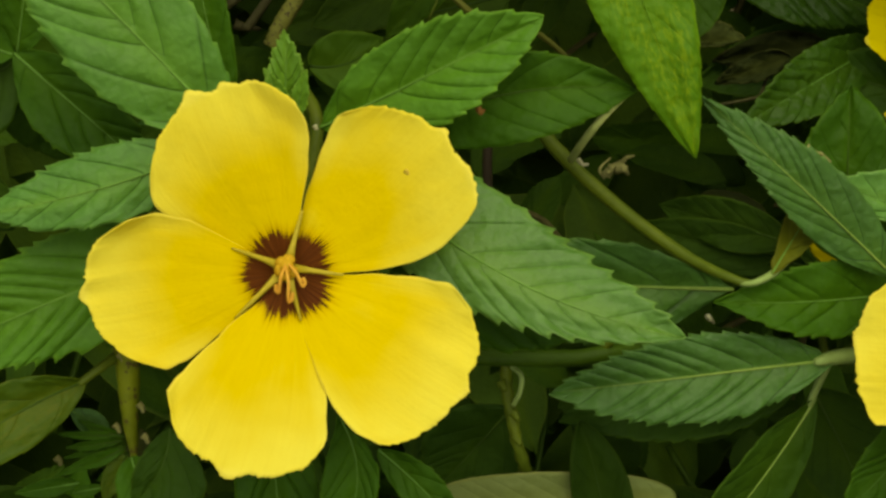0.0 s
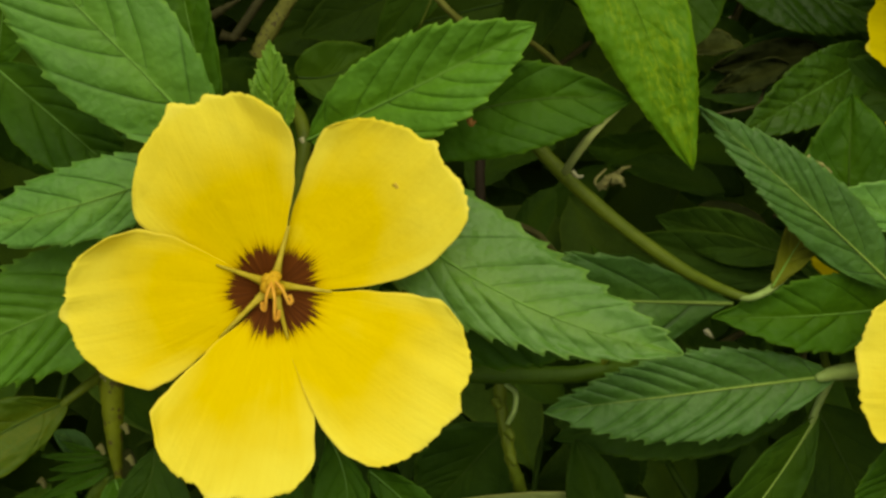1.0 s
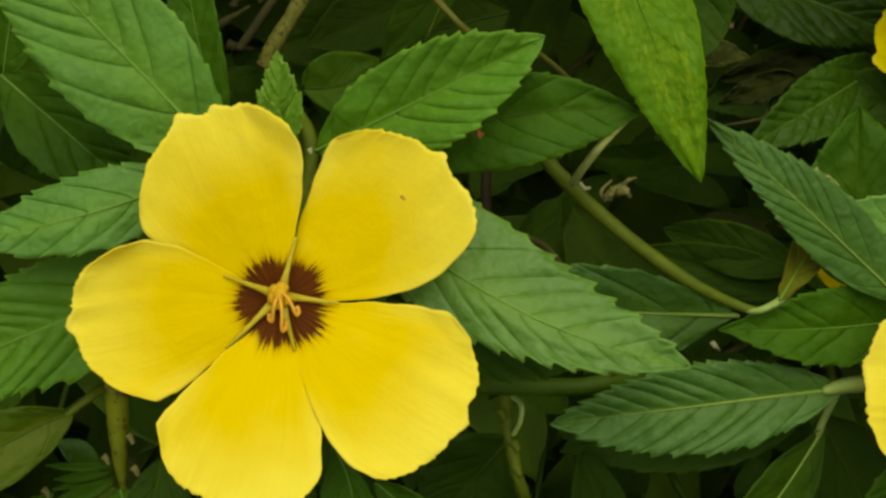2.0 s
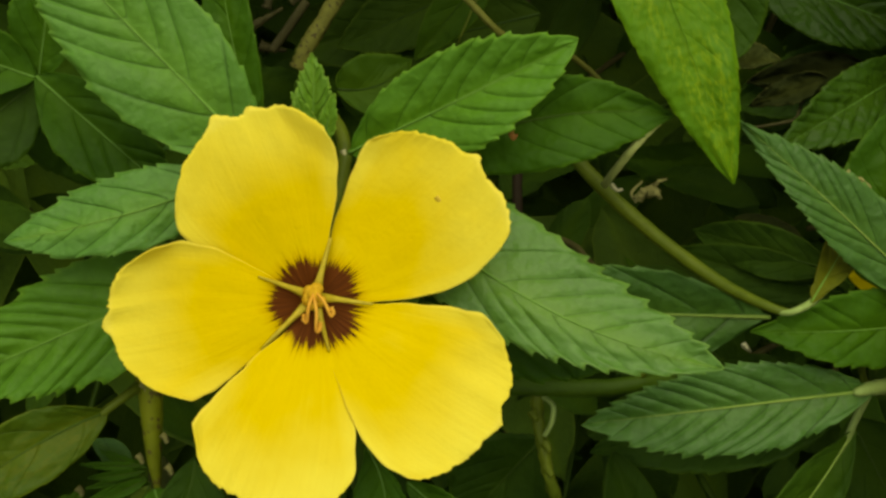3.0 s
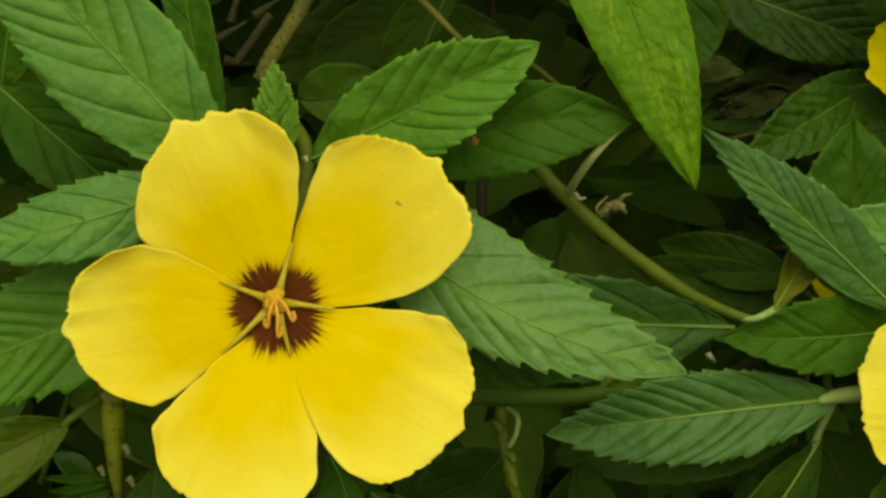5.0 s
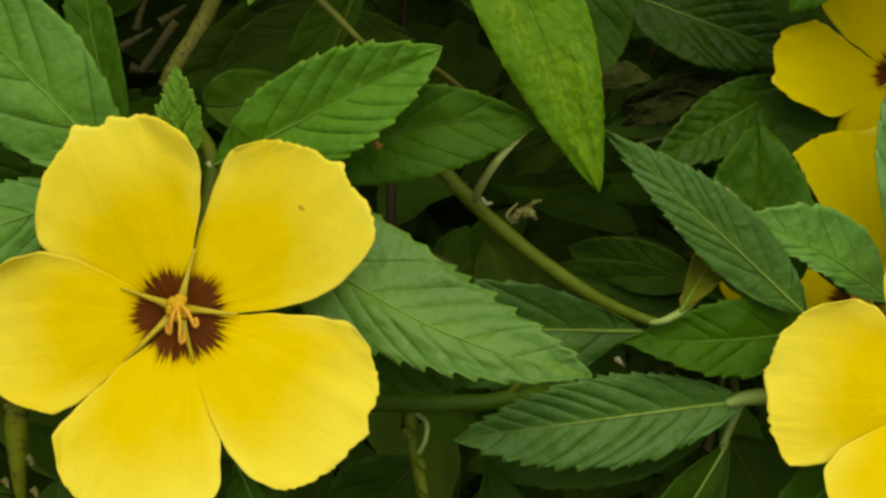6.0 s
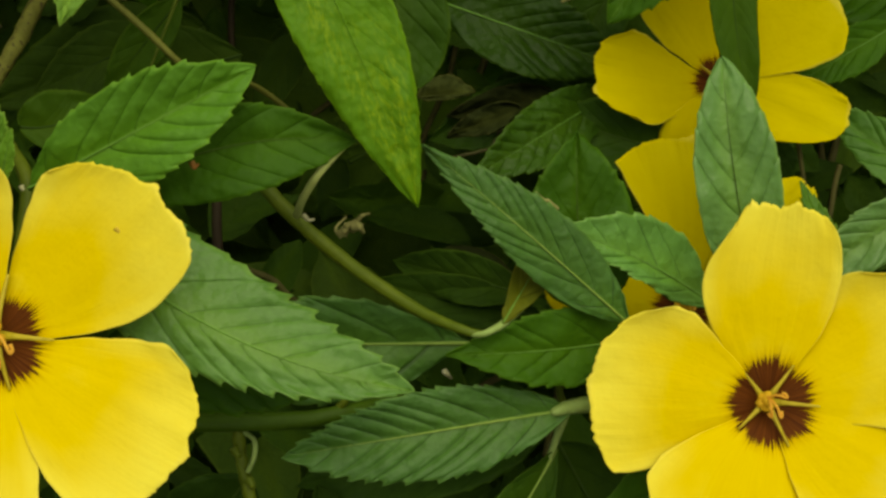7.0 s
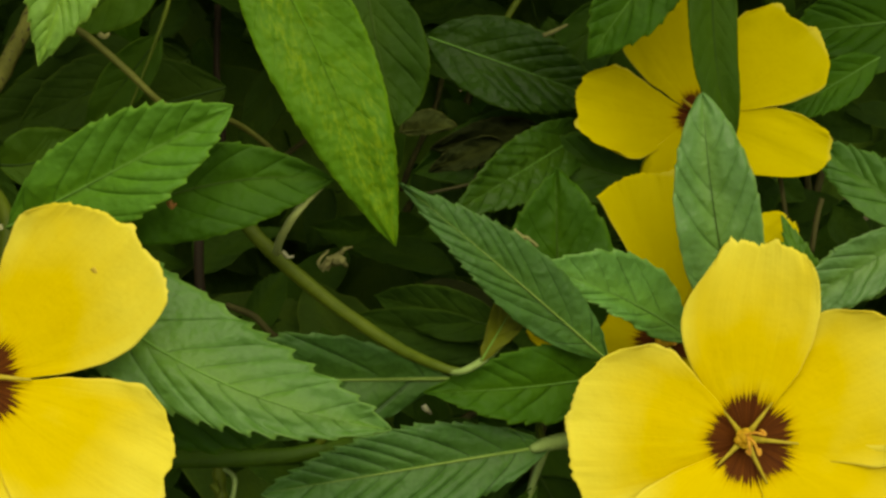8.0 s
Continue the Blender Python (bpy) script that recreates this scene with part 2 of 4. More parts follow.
# darker copy of the withered brown, with the shade mixed in
SERE_SHADED = leaf_material("leaf_withered_shaded", (0.025, 0.034, 0.007), (0.016, 0.023, 0.004), (0.03, 0.04, 0.008), 0.8, gloss=0.08, lines=0.15)
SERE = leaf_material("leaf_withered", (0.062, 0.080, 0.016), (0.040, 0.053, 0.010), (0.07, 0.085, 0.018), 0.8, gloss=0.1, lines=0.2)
PETAL = petal_material("petal_yellow", (0.758, 0.584, 0.0), (0.850, 0.765, 0.075), 0.232)
PETAL_FAR = petal_material("petal_golden", (0.64, 0.535, 0.0), (0.66, 0.57, 0.006), 0.2)
RIB = plain_material("midrib_green", (0.130, 0.290, 0.04), (0.105, 0.240, 0.03), 900)
# dark midribs: own colour on front leaves, painted shade on inner ones
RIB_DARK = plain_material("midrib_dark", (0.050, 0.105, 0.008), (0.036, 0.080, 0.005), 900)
RIB_SHADED = plain_material("midrib_shaded", (0.026, 0.062, 0.003), (0.020, 0.048, 0.002), 900)
RIB_PALE = plain_material("midrib_pale", (0.22, 0.33, 0.06), (0.16, 0.27, 0.04), 900)
STEM = plain_material("stem_green", (0.108, 0.150, 0.009), (0.070, 0.108, 0.006), 600, 0.5, 0.0002)
STEM_DARK = plain_material("stem_dark_green", (0.042, 0.090, 0.003), (0.030, 0.068, 0.002), 600)
STEM_PALE = plain_material("stem_pale", (0.25, 0.36, 0.10), (0.18, 0.27, 0.06), 600)
STEM_OLIVE = plain_material("stem_olive", (0.155, 0.190, 0.006), (0.105, 0.135, 0.004), 500, 0.6, 0.0004, spot=(0.07, 0.06, 0.01))
RIB_FAINT = plain_material("midrib_faint", (0.098, 0.245, 0.006), (0.086, 0.215, 0.005), 900)
BARK = plain_material("stem_spotted", (0.150, 0.158, 0.026), (0.095, 0.100, 0.014), 900, 0.7, 0.0006, spot=(0.050, 0.040, 0.012))
STALK_BROWN = plain_material("stalk_brownish", (0.118, 0.128, 0.018), (0.078, 0.088, 0.011), 700, 0.6)
SHARD = plain_material("dry_shard_brown", (0.055, 0.054, 0.016), (0.030, 0.029, 0.008), 500, 0.8, 0.0005)
TWIG = plain_material("dry_twig", (0.070, 0.068, 0.016), (0.042, 0.041, 0.009), 700, 0.8)
HUSK = plain_material("dry_husk", (0.27, 0.27, 0.085), (0.17, 0.17, 0.05), 900, 0.8)
PALE_BIT = plain_material("whitish_scale", (0.50, 0.50, 0.30), (0.38, 0.38, 0.2), 1500, 0.8)
STALK_PALE = plain_material("stalk_whitish", (0.40, 0.47, 0.14), (0.32, 0.39, 0.10), 700)
FILAMENT = plain_material("filament", (0.56, 0.47, 0.045), (0.48, 0.39, 0.02), 1200, 0.5, thin=0.2)
BLEMISH = plain_material("petal_blemish", (0.60, 0.45, 0.05), (0.46, 0.33, 0.03), 2000, 0.8)
SCAR = plain_material("withered_spot", (0.30, 0.15, 0.03), (0.20, 0.09, 0.02), 1500, 0.8)
RUSSET = plain_material("russet_stem", (0.030, 0.022, 0.008), (0.020, 0.014, 0.005), 500, 0.7)
ANTHER = plain_material("anther", (0.60, 0.38, 0.02), (0.48, 0.28, 0.012), 2500, 0.7)
STIGMA = plain_material("stigma", (0.72, 0.40, 0.05), (0.6, 0.30, 0.03), 2500, 0.7)
SOIL = plain_material("soil", (0.075, 0.062, 0.030), (0.048, 0.040, 0.018), 90, 0.9, 0.004)

# ---- shapes


def part(name, bm, material, parent=None, label=""):
    me = bpy.data.meshes.new(name)
    bm.normal_update()
    bm.to_mesh(me)
    bm.free()
    for poly in me.polygons:
        poly.use_smooth = True
    me.materials.append(material)
    ob = new(name, me)
    ob.parent = parent
    return tagged(ob, label)


def thing(name, label, category, at, group=""):
    ob = new(name)
    ob.location = P(*at)
    ob.empty_display_size = 0.01
    return tagged(ob, label, category, group)


VEINS = 9
VIEW = -FORTH


def blade(bm, base, tip, width, bend=0.0, side=0.0, fold=0.3, tilt=0.0, belly=0.75, taper=0.95, teeth=1.0, wave=0.07, left=1.0, right=1.0, droop=0.07, twist=None, relief=1.0, rows=140, cols=10, seed=0, veins=VEINS, shear=1.2, bites=1.35):
    """A toothed leaf blade from base to tip. width: half its breadth; bend: rise of its middle towards the viewer; side: sideways bow;
    fold: how much both halves rise; tilt: degrees about its length. Returns the mid line with its normals. All in local centimetres, placed in the world."""
    a, b = Vector(P(*base)), Vector(P(*tip))
    along = b - a
    length = along.length
    along.normalize()
    normal = (VIEW - along * VIEW.dot(along)).normalized()
    normal = Matrix.Rotation(radians(tilt), 3, along) @ normal
    cross = along.cross(normal).normalized()
    width, bend, side = width * 0.01, bend * 0.01, side * 0.01
    top = (belly / (belly + taper)) ** belly * (taper / (belly + taper)) ** taper

    def half(s):
        s = min(max(s, 0.0), 1.0)
        return width * s**belly * (1 - s) ** taper / top

    def mid(s):
        return a + along * (length * s) + normal * (bend * 4 * s * (1 - s) - droop * length * max(0.0, s - 0.45) ** 2 * 2.2) + cross * (side * 4 * s * (1 - s))

    twist = 22.0 * noise.noise(Vector((seed * 4.37, 1.5, 0.5))) if twist is None else twist

    def axes(s):
        """The blade turns a little about its length on the way to the tip."""
        turn = Matrix.Rotation(radians(twist * (s - 0.4)), 3, along)
        return turn @ cross, turn @ normal

    uv = bm.loops.layers.uv.get("veins") or bm.loops.layers.uv.new("veins")
    grid, tags, line = [], [], []
    off = Vector((seed * 7.31, seed * 3.17, seed * 1.7))
    for i in range(rows + 1):
        s = i / rows
        s = s - 0.06 * math.sin(2 * math.pi * s) / 2
        k = shear * min(1.0, s / 0.2) * width * 1.5 / length
        row, tag = [], []
        low, high = s, 1.0
        for _ in range(16):
            end = (low + high) / 2
            if end - s - k * half(end) / width > 0:
                high = end
            else:
                low = end
        for j in range(-cols, cols + 1):
            x = j / cols
            phase = s * veins + (0.35 if x > 0 else 0.0) + 0.7 * noise.noise(Vector((s * 4.0, seed * 3.7, 4.0 * (x > 0)))) + 0.10 * noise.noise(Vector((s * 6.0, x * 1.5, seed * 1.3)))
            reach = half(end) * (left if x < 0 else right)
            step = end * veins * bites + 0.9 * noise.noise(Vector((end * 9.0, seed * 5.1, 7.0 * (x > 0))))
            saw = step % 1.0
            odd = 1.0 + 0.8 * noise.noise(Vector((int(step) * 1.7, seed * 2.3, 3.0 * (x > 0))))
            saw = max(0.0, saw * 1.25 - 0.25) if saw > 0.2 else (0.2 - saw) * 2.0
            bite = teeth * width * 0.092 * odd * (saw**1.2 - 0.4) * min(1.0, reach / width * 1.6) if 0.10 < end < 0.985 else 0.0
            out = (reach + bite * (abs(x) ** 6)) * x
            at_s = s + (end - s) * abs(x) ** 1.28 + teeth * 0.016 * saw * abs(x) ** 6
            ridge = abs(math.sin(math.pi * phase)) ** 0.42
            lift = abs(out) * fold + relief * width * (0.125 + 0.06 * noise.noise(Vector((math.floor(phase) * 3.1, seed * 1.1, x * 2.0)))) * (ridge - 0.6) * min(1.0, (1.0 - s) * 3.0, s * 3.2) * min(1, abs(x) * 3) * (1.0 - 0.5 * abs(x))
            spot = Vector((at_s * 3.0, x * 0.9, 0.0)) + off
            lift += width * wave * 2.2 * noise.noise(spot * 1.3) * (0.3 + abs(x)) + width * wave * noise.noise(spot * 4.0) * abs(x)
            c_axis, n_axis = axes(at_s)
            row.append(bm.verts.new(mid(at_s) + c_axis * out + n_axis * lift))
            tag.append((phase, x))
        grid.append(row)
        tags.append(tag)
        line.append((mid(s) + normal * 0.00016, normal, s))
    for i in range(rows):
        for j in range(2 * cols):
            corners = ((i, j), (i, j + 1), (i + 1, j + 1), (i + 1, j))
            face = bm.faces.new([grid[p][q] for p, q in corners])
            for loop, (p, q) in zip(face.loops, corners):
                loop[uv].uv = tags[p][q]
    return line


def tube(bm, points, radii, sides=8, knob=0.0, seed=0):
    """A round stalk through world points with a radius for each."""
    rings = []
    for i, at in enumerate(points):
        ahead = (points[min(i + 1, len(points) - 1)] - points[max(i - 1, 0)]).normalized()
        x = ahead.cross(Vector((0.31, 0.17, 0.93))).normalized()
        y = ahead.cross(x)
        ring = []
        for k in range(sides):
            turn = 2 * math.pi * k / sides
            r = radii[i] * (1 + knob * noise.noise(Vector((i * 0.9 + seed, math.cos(turn) * 1.5, math.sin(turn) * 1.5))))
            ring.append(bm.verts.new(at + (x * math.cos(turn) + y * math.sin(turn)) * r))
        rings.append(ring)
    for one, two in zip(rings, rings[1:]):
        for k in range(sides):
            bm.faces.new((one[k], one[(k + 1) % sides], two[(k + 1) % sides], two[k]))
    bm.faces.new(rings[0][::-1])
    bm.faces.new(rings[-1])


def smooth_line(points, steps=8):
    """Catmull-Rom through the points."""
    full = [points[0] * 2 - points[1], *points, points[-1] * 2 - points[-2]]
    out = []
    for i in range(1, len(full) - 2):
        p0, p1, p2, p3 = full[i - 1 : i + 3]
        for k in range(steps):
            t = k / steps
            out.append(0.5 * (2 * p1 + (p2 - p0) * t + (2 * p0 - 5 * p1 + 4 * p2 - p3) * t * t + (3 * p1 - p0 - 3 * p2 + p3) * t**3))
    return out + [points[-1]]


def stalk(parent, points, thick, material, name="stem", label="", knob=0.12, end=None, seed=0, curve=1.0):
    """A stalk through local points; thick: its breadth in centimetres at the start, end: at its end."""
    line = smooth_line([P(*p) for p in points])
    stop = thick if end is None else end
    radii = [0.005 * (thick + (stop - thick) * (i / (len(line) - 1)) ** curve) for i in range(len(line))]
    bm = bmesh.new()
    tube(bm, line, radii, 10, knob, seed)
    shift(bm, parent)
    return part(name, bm, material, parent, label)


def shift(bm, parent):
    bmesh.ops.translate(bm, vec=-parent.location if parent.parent is None else -parent.parent.location, verts=bm.verts)


COUNT = [0]
QUIET = (DARK, SHADE, SMOOTH, DIM_SHADED, DARK_SHADED, OLIVE, SERE, SERE_SHADED)


def leaf(parent, base, tip, width, material, label="", rib=None, thick=0.02, **shape):
    """A leaf with its midrib as a part of it."""
    COUNT[0] += 1
    shape["veins"] = max(5, round(shape.get("veins", VEINS) * 0.8))
    shape["bites"] = shape.get("bites", 1.35) * 1.12
    shape["teeth"] = shape.get("teeth", 1.0 if material not in QUIET else 0.5) * 0.8
    shape["relief"] = shape.get("relief", 1.0 if material not in QUIET else 0.3) * 0.95
    bm = bmesh.new()
    line = blade(bm, base, tip, width, seed=COUNT[0], **shape)
    shift(bm, parent)
    ob = part("leaf", bm, material, parent, label)
    solid = ob.modifiers.new("thickness", "SOLIDIFY")
    solid.thickness, solid.offset = thick * 0.01, -1.0
    bm = bmesh.new()
    keep = line[: int(len(line) * 0.97) : 3]
    tube(bm, [p for p, _, _ in keep], [(0.00042 if rib is RIB_PALE else 0.00030) * (1.02 - s) ** 1.3 * min(1.2, max(0.5, width)) for _, _, s in keep], 6)
    bmesh.ops.translate(bm, vec=-parent.location, verts=bm.verts)
    part("midrib", bm, rib or (RIB_SHADED if material in (DIM_SHADED, DARK_SHADED, SMOOTH) else RIB_DARK if material in (DARK, SHADE, OLIVE, SERE) else RIB), ob)
    return ob


def petal(parent, turn, length, widths, facing, lift, cup, twist, material, bend=0.0, seed=0, ruffle=0.03, corners=(0.3, 0.3), peak=0.78, slant=0.0, nicks=()):
    """One petal in the flower's own plane (x right, y up, z to the viewer), in centimetres; lift: z at its end; cup: bulge on the way;
    twist: one side over the other; corners: how much its end is rounded on either side; peak: where it is broadest;
    slant: one corner longer than the other; nicks: place, height and breadth of points and dents of its rim."""
    bm = bmesh.new()
    uv = bm.loops.layers.uv.new("veins")
    rows, cols = 44, 34
    ca, sa = math.cos(radians(turn)), math.sin(radians(turn))
    grid, tags = [], []
    for i in range(rows + 1):
        s = i / rows
        row, tag = [], []
        swell = math.sin(math.pi / 2 * s / peak)
        for j in range(-cols, cols + 1):
            x = j / cols
            corner = corners[x > 0]
            half = max(widths[x > 0] * swell, 0.05 * length * (1 - s))
            spot = Vector((s * 2.0 + seed * 5.3, x * 1.4, seed * 2.1))
            rim = s**8
            notch = noise.noise(Vector((x * 2.2, seed * 3.3, 1.0))) * 0.6 + noise.noise(Vector((x * 7.0, seed * 4.1, 2.0))) * 0.3
            notch += noise.noise(Vector((x * 15.0, seed * 1.9, 5.0))) * 0.35 + noise.noise(Vector((x * 29.0, seed * 2.9, 6.0))) * 0.38
            notch = 0.03 * notch + sum(h * math.exp(-(((x - at) / wide) ** 2)) for at, h, wide in nicks)
            r = length * (s * (1 - corner * abs(x) ** 3.6 * s) + slant * x * s**4 + rim * notch)
            across = half * x * (1 + 0.03 * noise.noise(spot * 2.7)) + bend * s * s * length
            across += 0.012 * length * abs(x) ** 12 * noise.noise(Vector((s * 7.0, seed * 6.1, x))) * (1 if x > 0 else -1)
            z = lift * s * s + cup * math.sin(math.pi * s) - 0.10 * length * (1 - s) ** 3
            z += twist * x * half + ruffle * length * (1.2 * noise.noise(spot * 0.9) * s + noise.noise(spot * 2.6) * s * s * abs(x))
            z += 0.025 * length * rim * noise.noise(Vector((x * 3.0, seed * 7.7, 0.5)))
            # soft pleats that fan out from the throat
            z += 0.006 * length * s * (1 - 0.5 * s) * noise.noise(Vector((x * 6.0, s * 1.2, seed * 9.1)))
            px, py = r * ca - across * sa, r * sa + across * ca
            row.append(bm.verts.new(facing @ (Vector((px, py, z)) * 0.01)))
            tag.append((math.hypot(r, across - bend * s * s * length) / length, x))
        grid.append(row)
        tags.append(tag)
    for i in range(rows):
        for j in range(2 * cols):
            corners = ((i, j), (i, j + 1), (i + 1, j + 1), (i + 1, j))
            face = bm.faces.new([grid[p][q] for p, q in corners])
            for loop, (p, q) in zip(face.loops, corners):
                loop[uv].uv = tags[p][q]
    ob = part("petal", bm, material, parent)
    solid = ob.modifiers.new("thickness", "SOLIDIFY")
    solid.thickness, solid.offset = 0.00015, -1.0
    return ob


def strap(bm, line, widths, normal, thick):
    """A flat tapering band with a rounded back along world points."""
    rings = []
    for i, at in enumerate(line):
        ahead = (line[min(i + 1, len(line) - 1)] - line[max(i - 1, 0)]).normalized()
        out = ahead.cross(normal).normalized()
        up = out.cross(ahead)
        rings.append([bm.verts.new(at + out * (widths[i] * c) + up * (thick * h)) for c, h in ((-1, 0), (-0.6, 0.7), (0, 1), (0.6, 0.7), (1, 0), (0, -0.6))])
    for one, two in zip(rings, rings[1:]):
        for k in range(6):
            bm.faces.new((one[k], one[(k + 1) % 6], two[(k + 1) % 6], two[k]))
    bm.faces.new(rings[0][::-1])
    bm.faces.new(rings[-1])


def facing_matrix(lean_x, lean_y):
    """Axes of a flower that faces the viewer, turned to its right by lean_x and up by lean_y degrees."""
    m = Matrix((RIGHT, UP, -FORTH)).transposed()
    return m @ Euler((radians(-lean_y), radians(lean_x), 0)).to_matrix()


def flower(label, at, lean, petals, material, heart=1.0, bands=(), styles=(), hub=(0.0, 0.0), group="yellow blossoms"):
    """petals: (turn, length, half widths, lift, cup, twist, bend, corners, peak, slant, nicks) for each; bands: turn and length of the green-yellow filaments between them;
    styles: end of each curled style, all in the flower's plane."""
    ob = thing("alder_flower", label, "flower", at, group)
    face = facing_matrix(*lean)
    for n, (turn, length, widths, lift, cup, twist, bend, corners, peak, slant, nicks) in enumerate(petals):
        petal(ob, turn, length, widths, face, lift, cup, twist, material, bend, seed=n + at[0], corners=corners, peak=peak, slant=slant, nicks=nicks)
    middle = Vector((*hub, 0))
    for n, (turn, length) in enumerate(bands):
        a = radians(turn)
        stop = Vector((math.cos(a), math.sin(a), 0)) * length
        line = smooth_line([face @ (p * 0.01) for p in (middle * 0.8 + Vector((0, 0, -0.16)), middle.lerp(stop, 0.3) + Vector((0, 0, -0.02)), middle.lerp(stop, 0.65) + Vector((0, 0, 0.0)), stop + Vector((0, 0, 0.0)))], 6)
        widths = [0.00066 * heart * (1.35 - 0.75 * min(1.0, q * 2.2)) * (1.0 if q < 0.5 else 1.0 - 1.1 * (q - 0.5)) for q in (i / (len(line) - 1) for i in range(len(line)))]
        bm = bmesh.new()
        strap(bm, line, widths, face @ Vector((0, 0, 1)), 0.00025 * heart)
        part("filament", bm, FILAMENT, ob, "flat yellow-green filament")
    # the lumpy middle where anthers crowd together
    for n in range(6):
        a = radians(60 * n + 20)
        r = 0.10 * heart if n else 0.0
        spot = face @ ((middle + Vector((math.cos(a) * r, math.sin(a) * r, 0.0 + 0.05 * (n == 0)))) * 0.01)
        bm = bmesh.new()
        bmesh.ops.create_icosphere(bm, subdivisions=2, radius=0.00098 * heart)
        for v in bm.verts:
            v.co = spot + v.co * (1 + 0.3 * noise.noise(v.co * 1800 + Vector((n, 0, at[0])))) * (1.15 if n == 0 else 0.95)
        part("anther", bm, ANTHER, ob, "small orange-yellow anther")
    for n, (x, y, curl) in enumerate(styles):
        start = middle + Vector((0.02 * (n - 1), 0.05, 0.12))
        stop = middle + Vector((x, y, 0.22))
        turn = Vector((-(y), x, 0)).normalized() * curl
        pts = [start, start.lerp(stop, 0.5) + Vector((0, 0, 0.10)) + turn * 0.4, stop, stop + turn * 0.7 + Vector((0, 0, -0.02)), stop + turn * 1.1 - Vector((x, y, 0)) * 0.22]
        line = smooth_line([face @ (p * 0.01) for p in pts], 6)
        bm = bmesh.new()
        tube(bm, line, [0.00020 * heart * (1 + 0.55 * i / len(line)) for i in range(len(line))], 7, 0.3)
        part("style", bm, STIGMA, ob, "curled orange style")
    # green cup and stalk behind the petals
    bm = bmesh.new()
    back = smooth_line([face @ (Vector((0, -0.02 * k, -0.32 - 0.3 * k)) * 0.01) for k in range(5)], 4)
    tube(bm, back, [0.0016 * heart * (1 - 0.3 * i / len(back)) for i in range(len(back))], 10, 0.1)
    part("calyx", bm, STEM, ob, "green tube under the petals")
    return ob

# ---- the blossoms
large_flower = flower("large open five-petalled yellow flower with a dark maroon throat", (-2.33, -0.81, 0.10), (3, 5), (
    (36.596, 2.871, (1.152, 1.144), 0.45, -0.05, -0.1, 0.078, (0.151, 0.239), 0.837, -0.064, ((-0.009, 0.045, 0.109), (0.653, -0.019, 0.133),)),
    (113.789, 2.676, (1.091, 1.299), 0.3, -0.02, -0.12, -0.011, (0.233, 0.272), 0.855, -0.023, ((0.182, 0.066, 0.132), (-0.237, 0.031, 0.134),)),
    (184.753, 2.673, (1.036, 1.083), 0.55, 0.0, -0.1, 0.05, (0.272, 0.316), 0.864, -0.027, ((-0.04, 0.051, 0.129), (0.599, -0.018, 0.124),)),
    (-103.222, 2.773, (1.061, 1.190), 0.7, 0.1, -0.1, -0.04, (0.269, 0.24), 0.998, 0.04, ((-0.012, 0.047, 0.161), (0.896, 0.025, 0.119),)),
    (-36.109, 2.930, (1.284, 1.086), 0.6, 0.05, -0.1, 0.047, (0.191, 0.299), 0.891, -0.026, ((0.002, 0.037, 0.137), (0.937, 0.04, 0.11),)),
), PETAL, 1.0, ((75, 0.91), (155, 0.83), (222, 0.96), (-72, 0.71), (-2, 0.82),), ((0.03, -0.46, 0.06), (-0.10, -0.34, -0.06), (0.22, -0.26, 0.07),), (0.02, 0.08))
stalk(large_flower, ((-0.64, 0.64, 0.05), (-0.61, 0.60, 0.04), (-0.59, 0.56, 0.05)), 0.085, BLEMISH, name="blemish", label="small brown blemish", knob=0.5, end=0.06)
flower("open yellow flower with maroon throat beside the stem node", (8.81, -2.25, 1.70), (-6, 8), (
    (23.701, 2.834, (1.23, 1.257), 0.4, -0.05, -0.12, -0.002, (0.27, 0.249), 0.799, -0.013, ()),
    (87.846, 2.949, (0.939, 1.091), 0.3, -0.02, -0.12, -0.075, (0.067, 0.152), 0.667, 0.041, ((-0.245, 0.018, 0.125), (0.658, 0.039, 0.094),)),
    (167.86, 2.715, (1.259, 1.249), 0.5, 0.0, -0.1, 0.078, (0.341, 0.154), 0.89, -0.03, ((-0.904, 0.05, 0.125), (0.037, 0.031, 0.134),)),
    (-110.0, 2.84, (1.50, 1.34), 0.6, 0.1, -0.1, 0.0, (0.27, 0.27), 0.72, 0.0, ()),
    (-42.937, 2.875, (1.23, 1.066), 0.5, 0.05, -0.1, 0.073, (0.27, 0.437), 0.876, 0.002, ()),
), PETAL, 0.85, ((57, 0.66), (130, 0.59), (215, 0.64), (-72, 0.69), (-6, 0.72),), ((0.26, 0.03, 0.07), (0.15, -0.25, 0.05), (0.03, -0.23, -0.04),), (-0.08, 0.03))
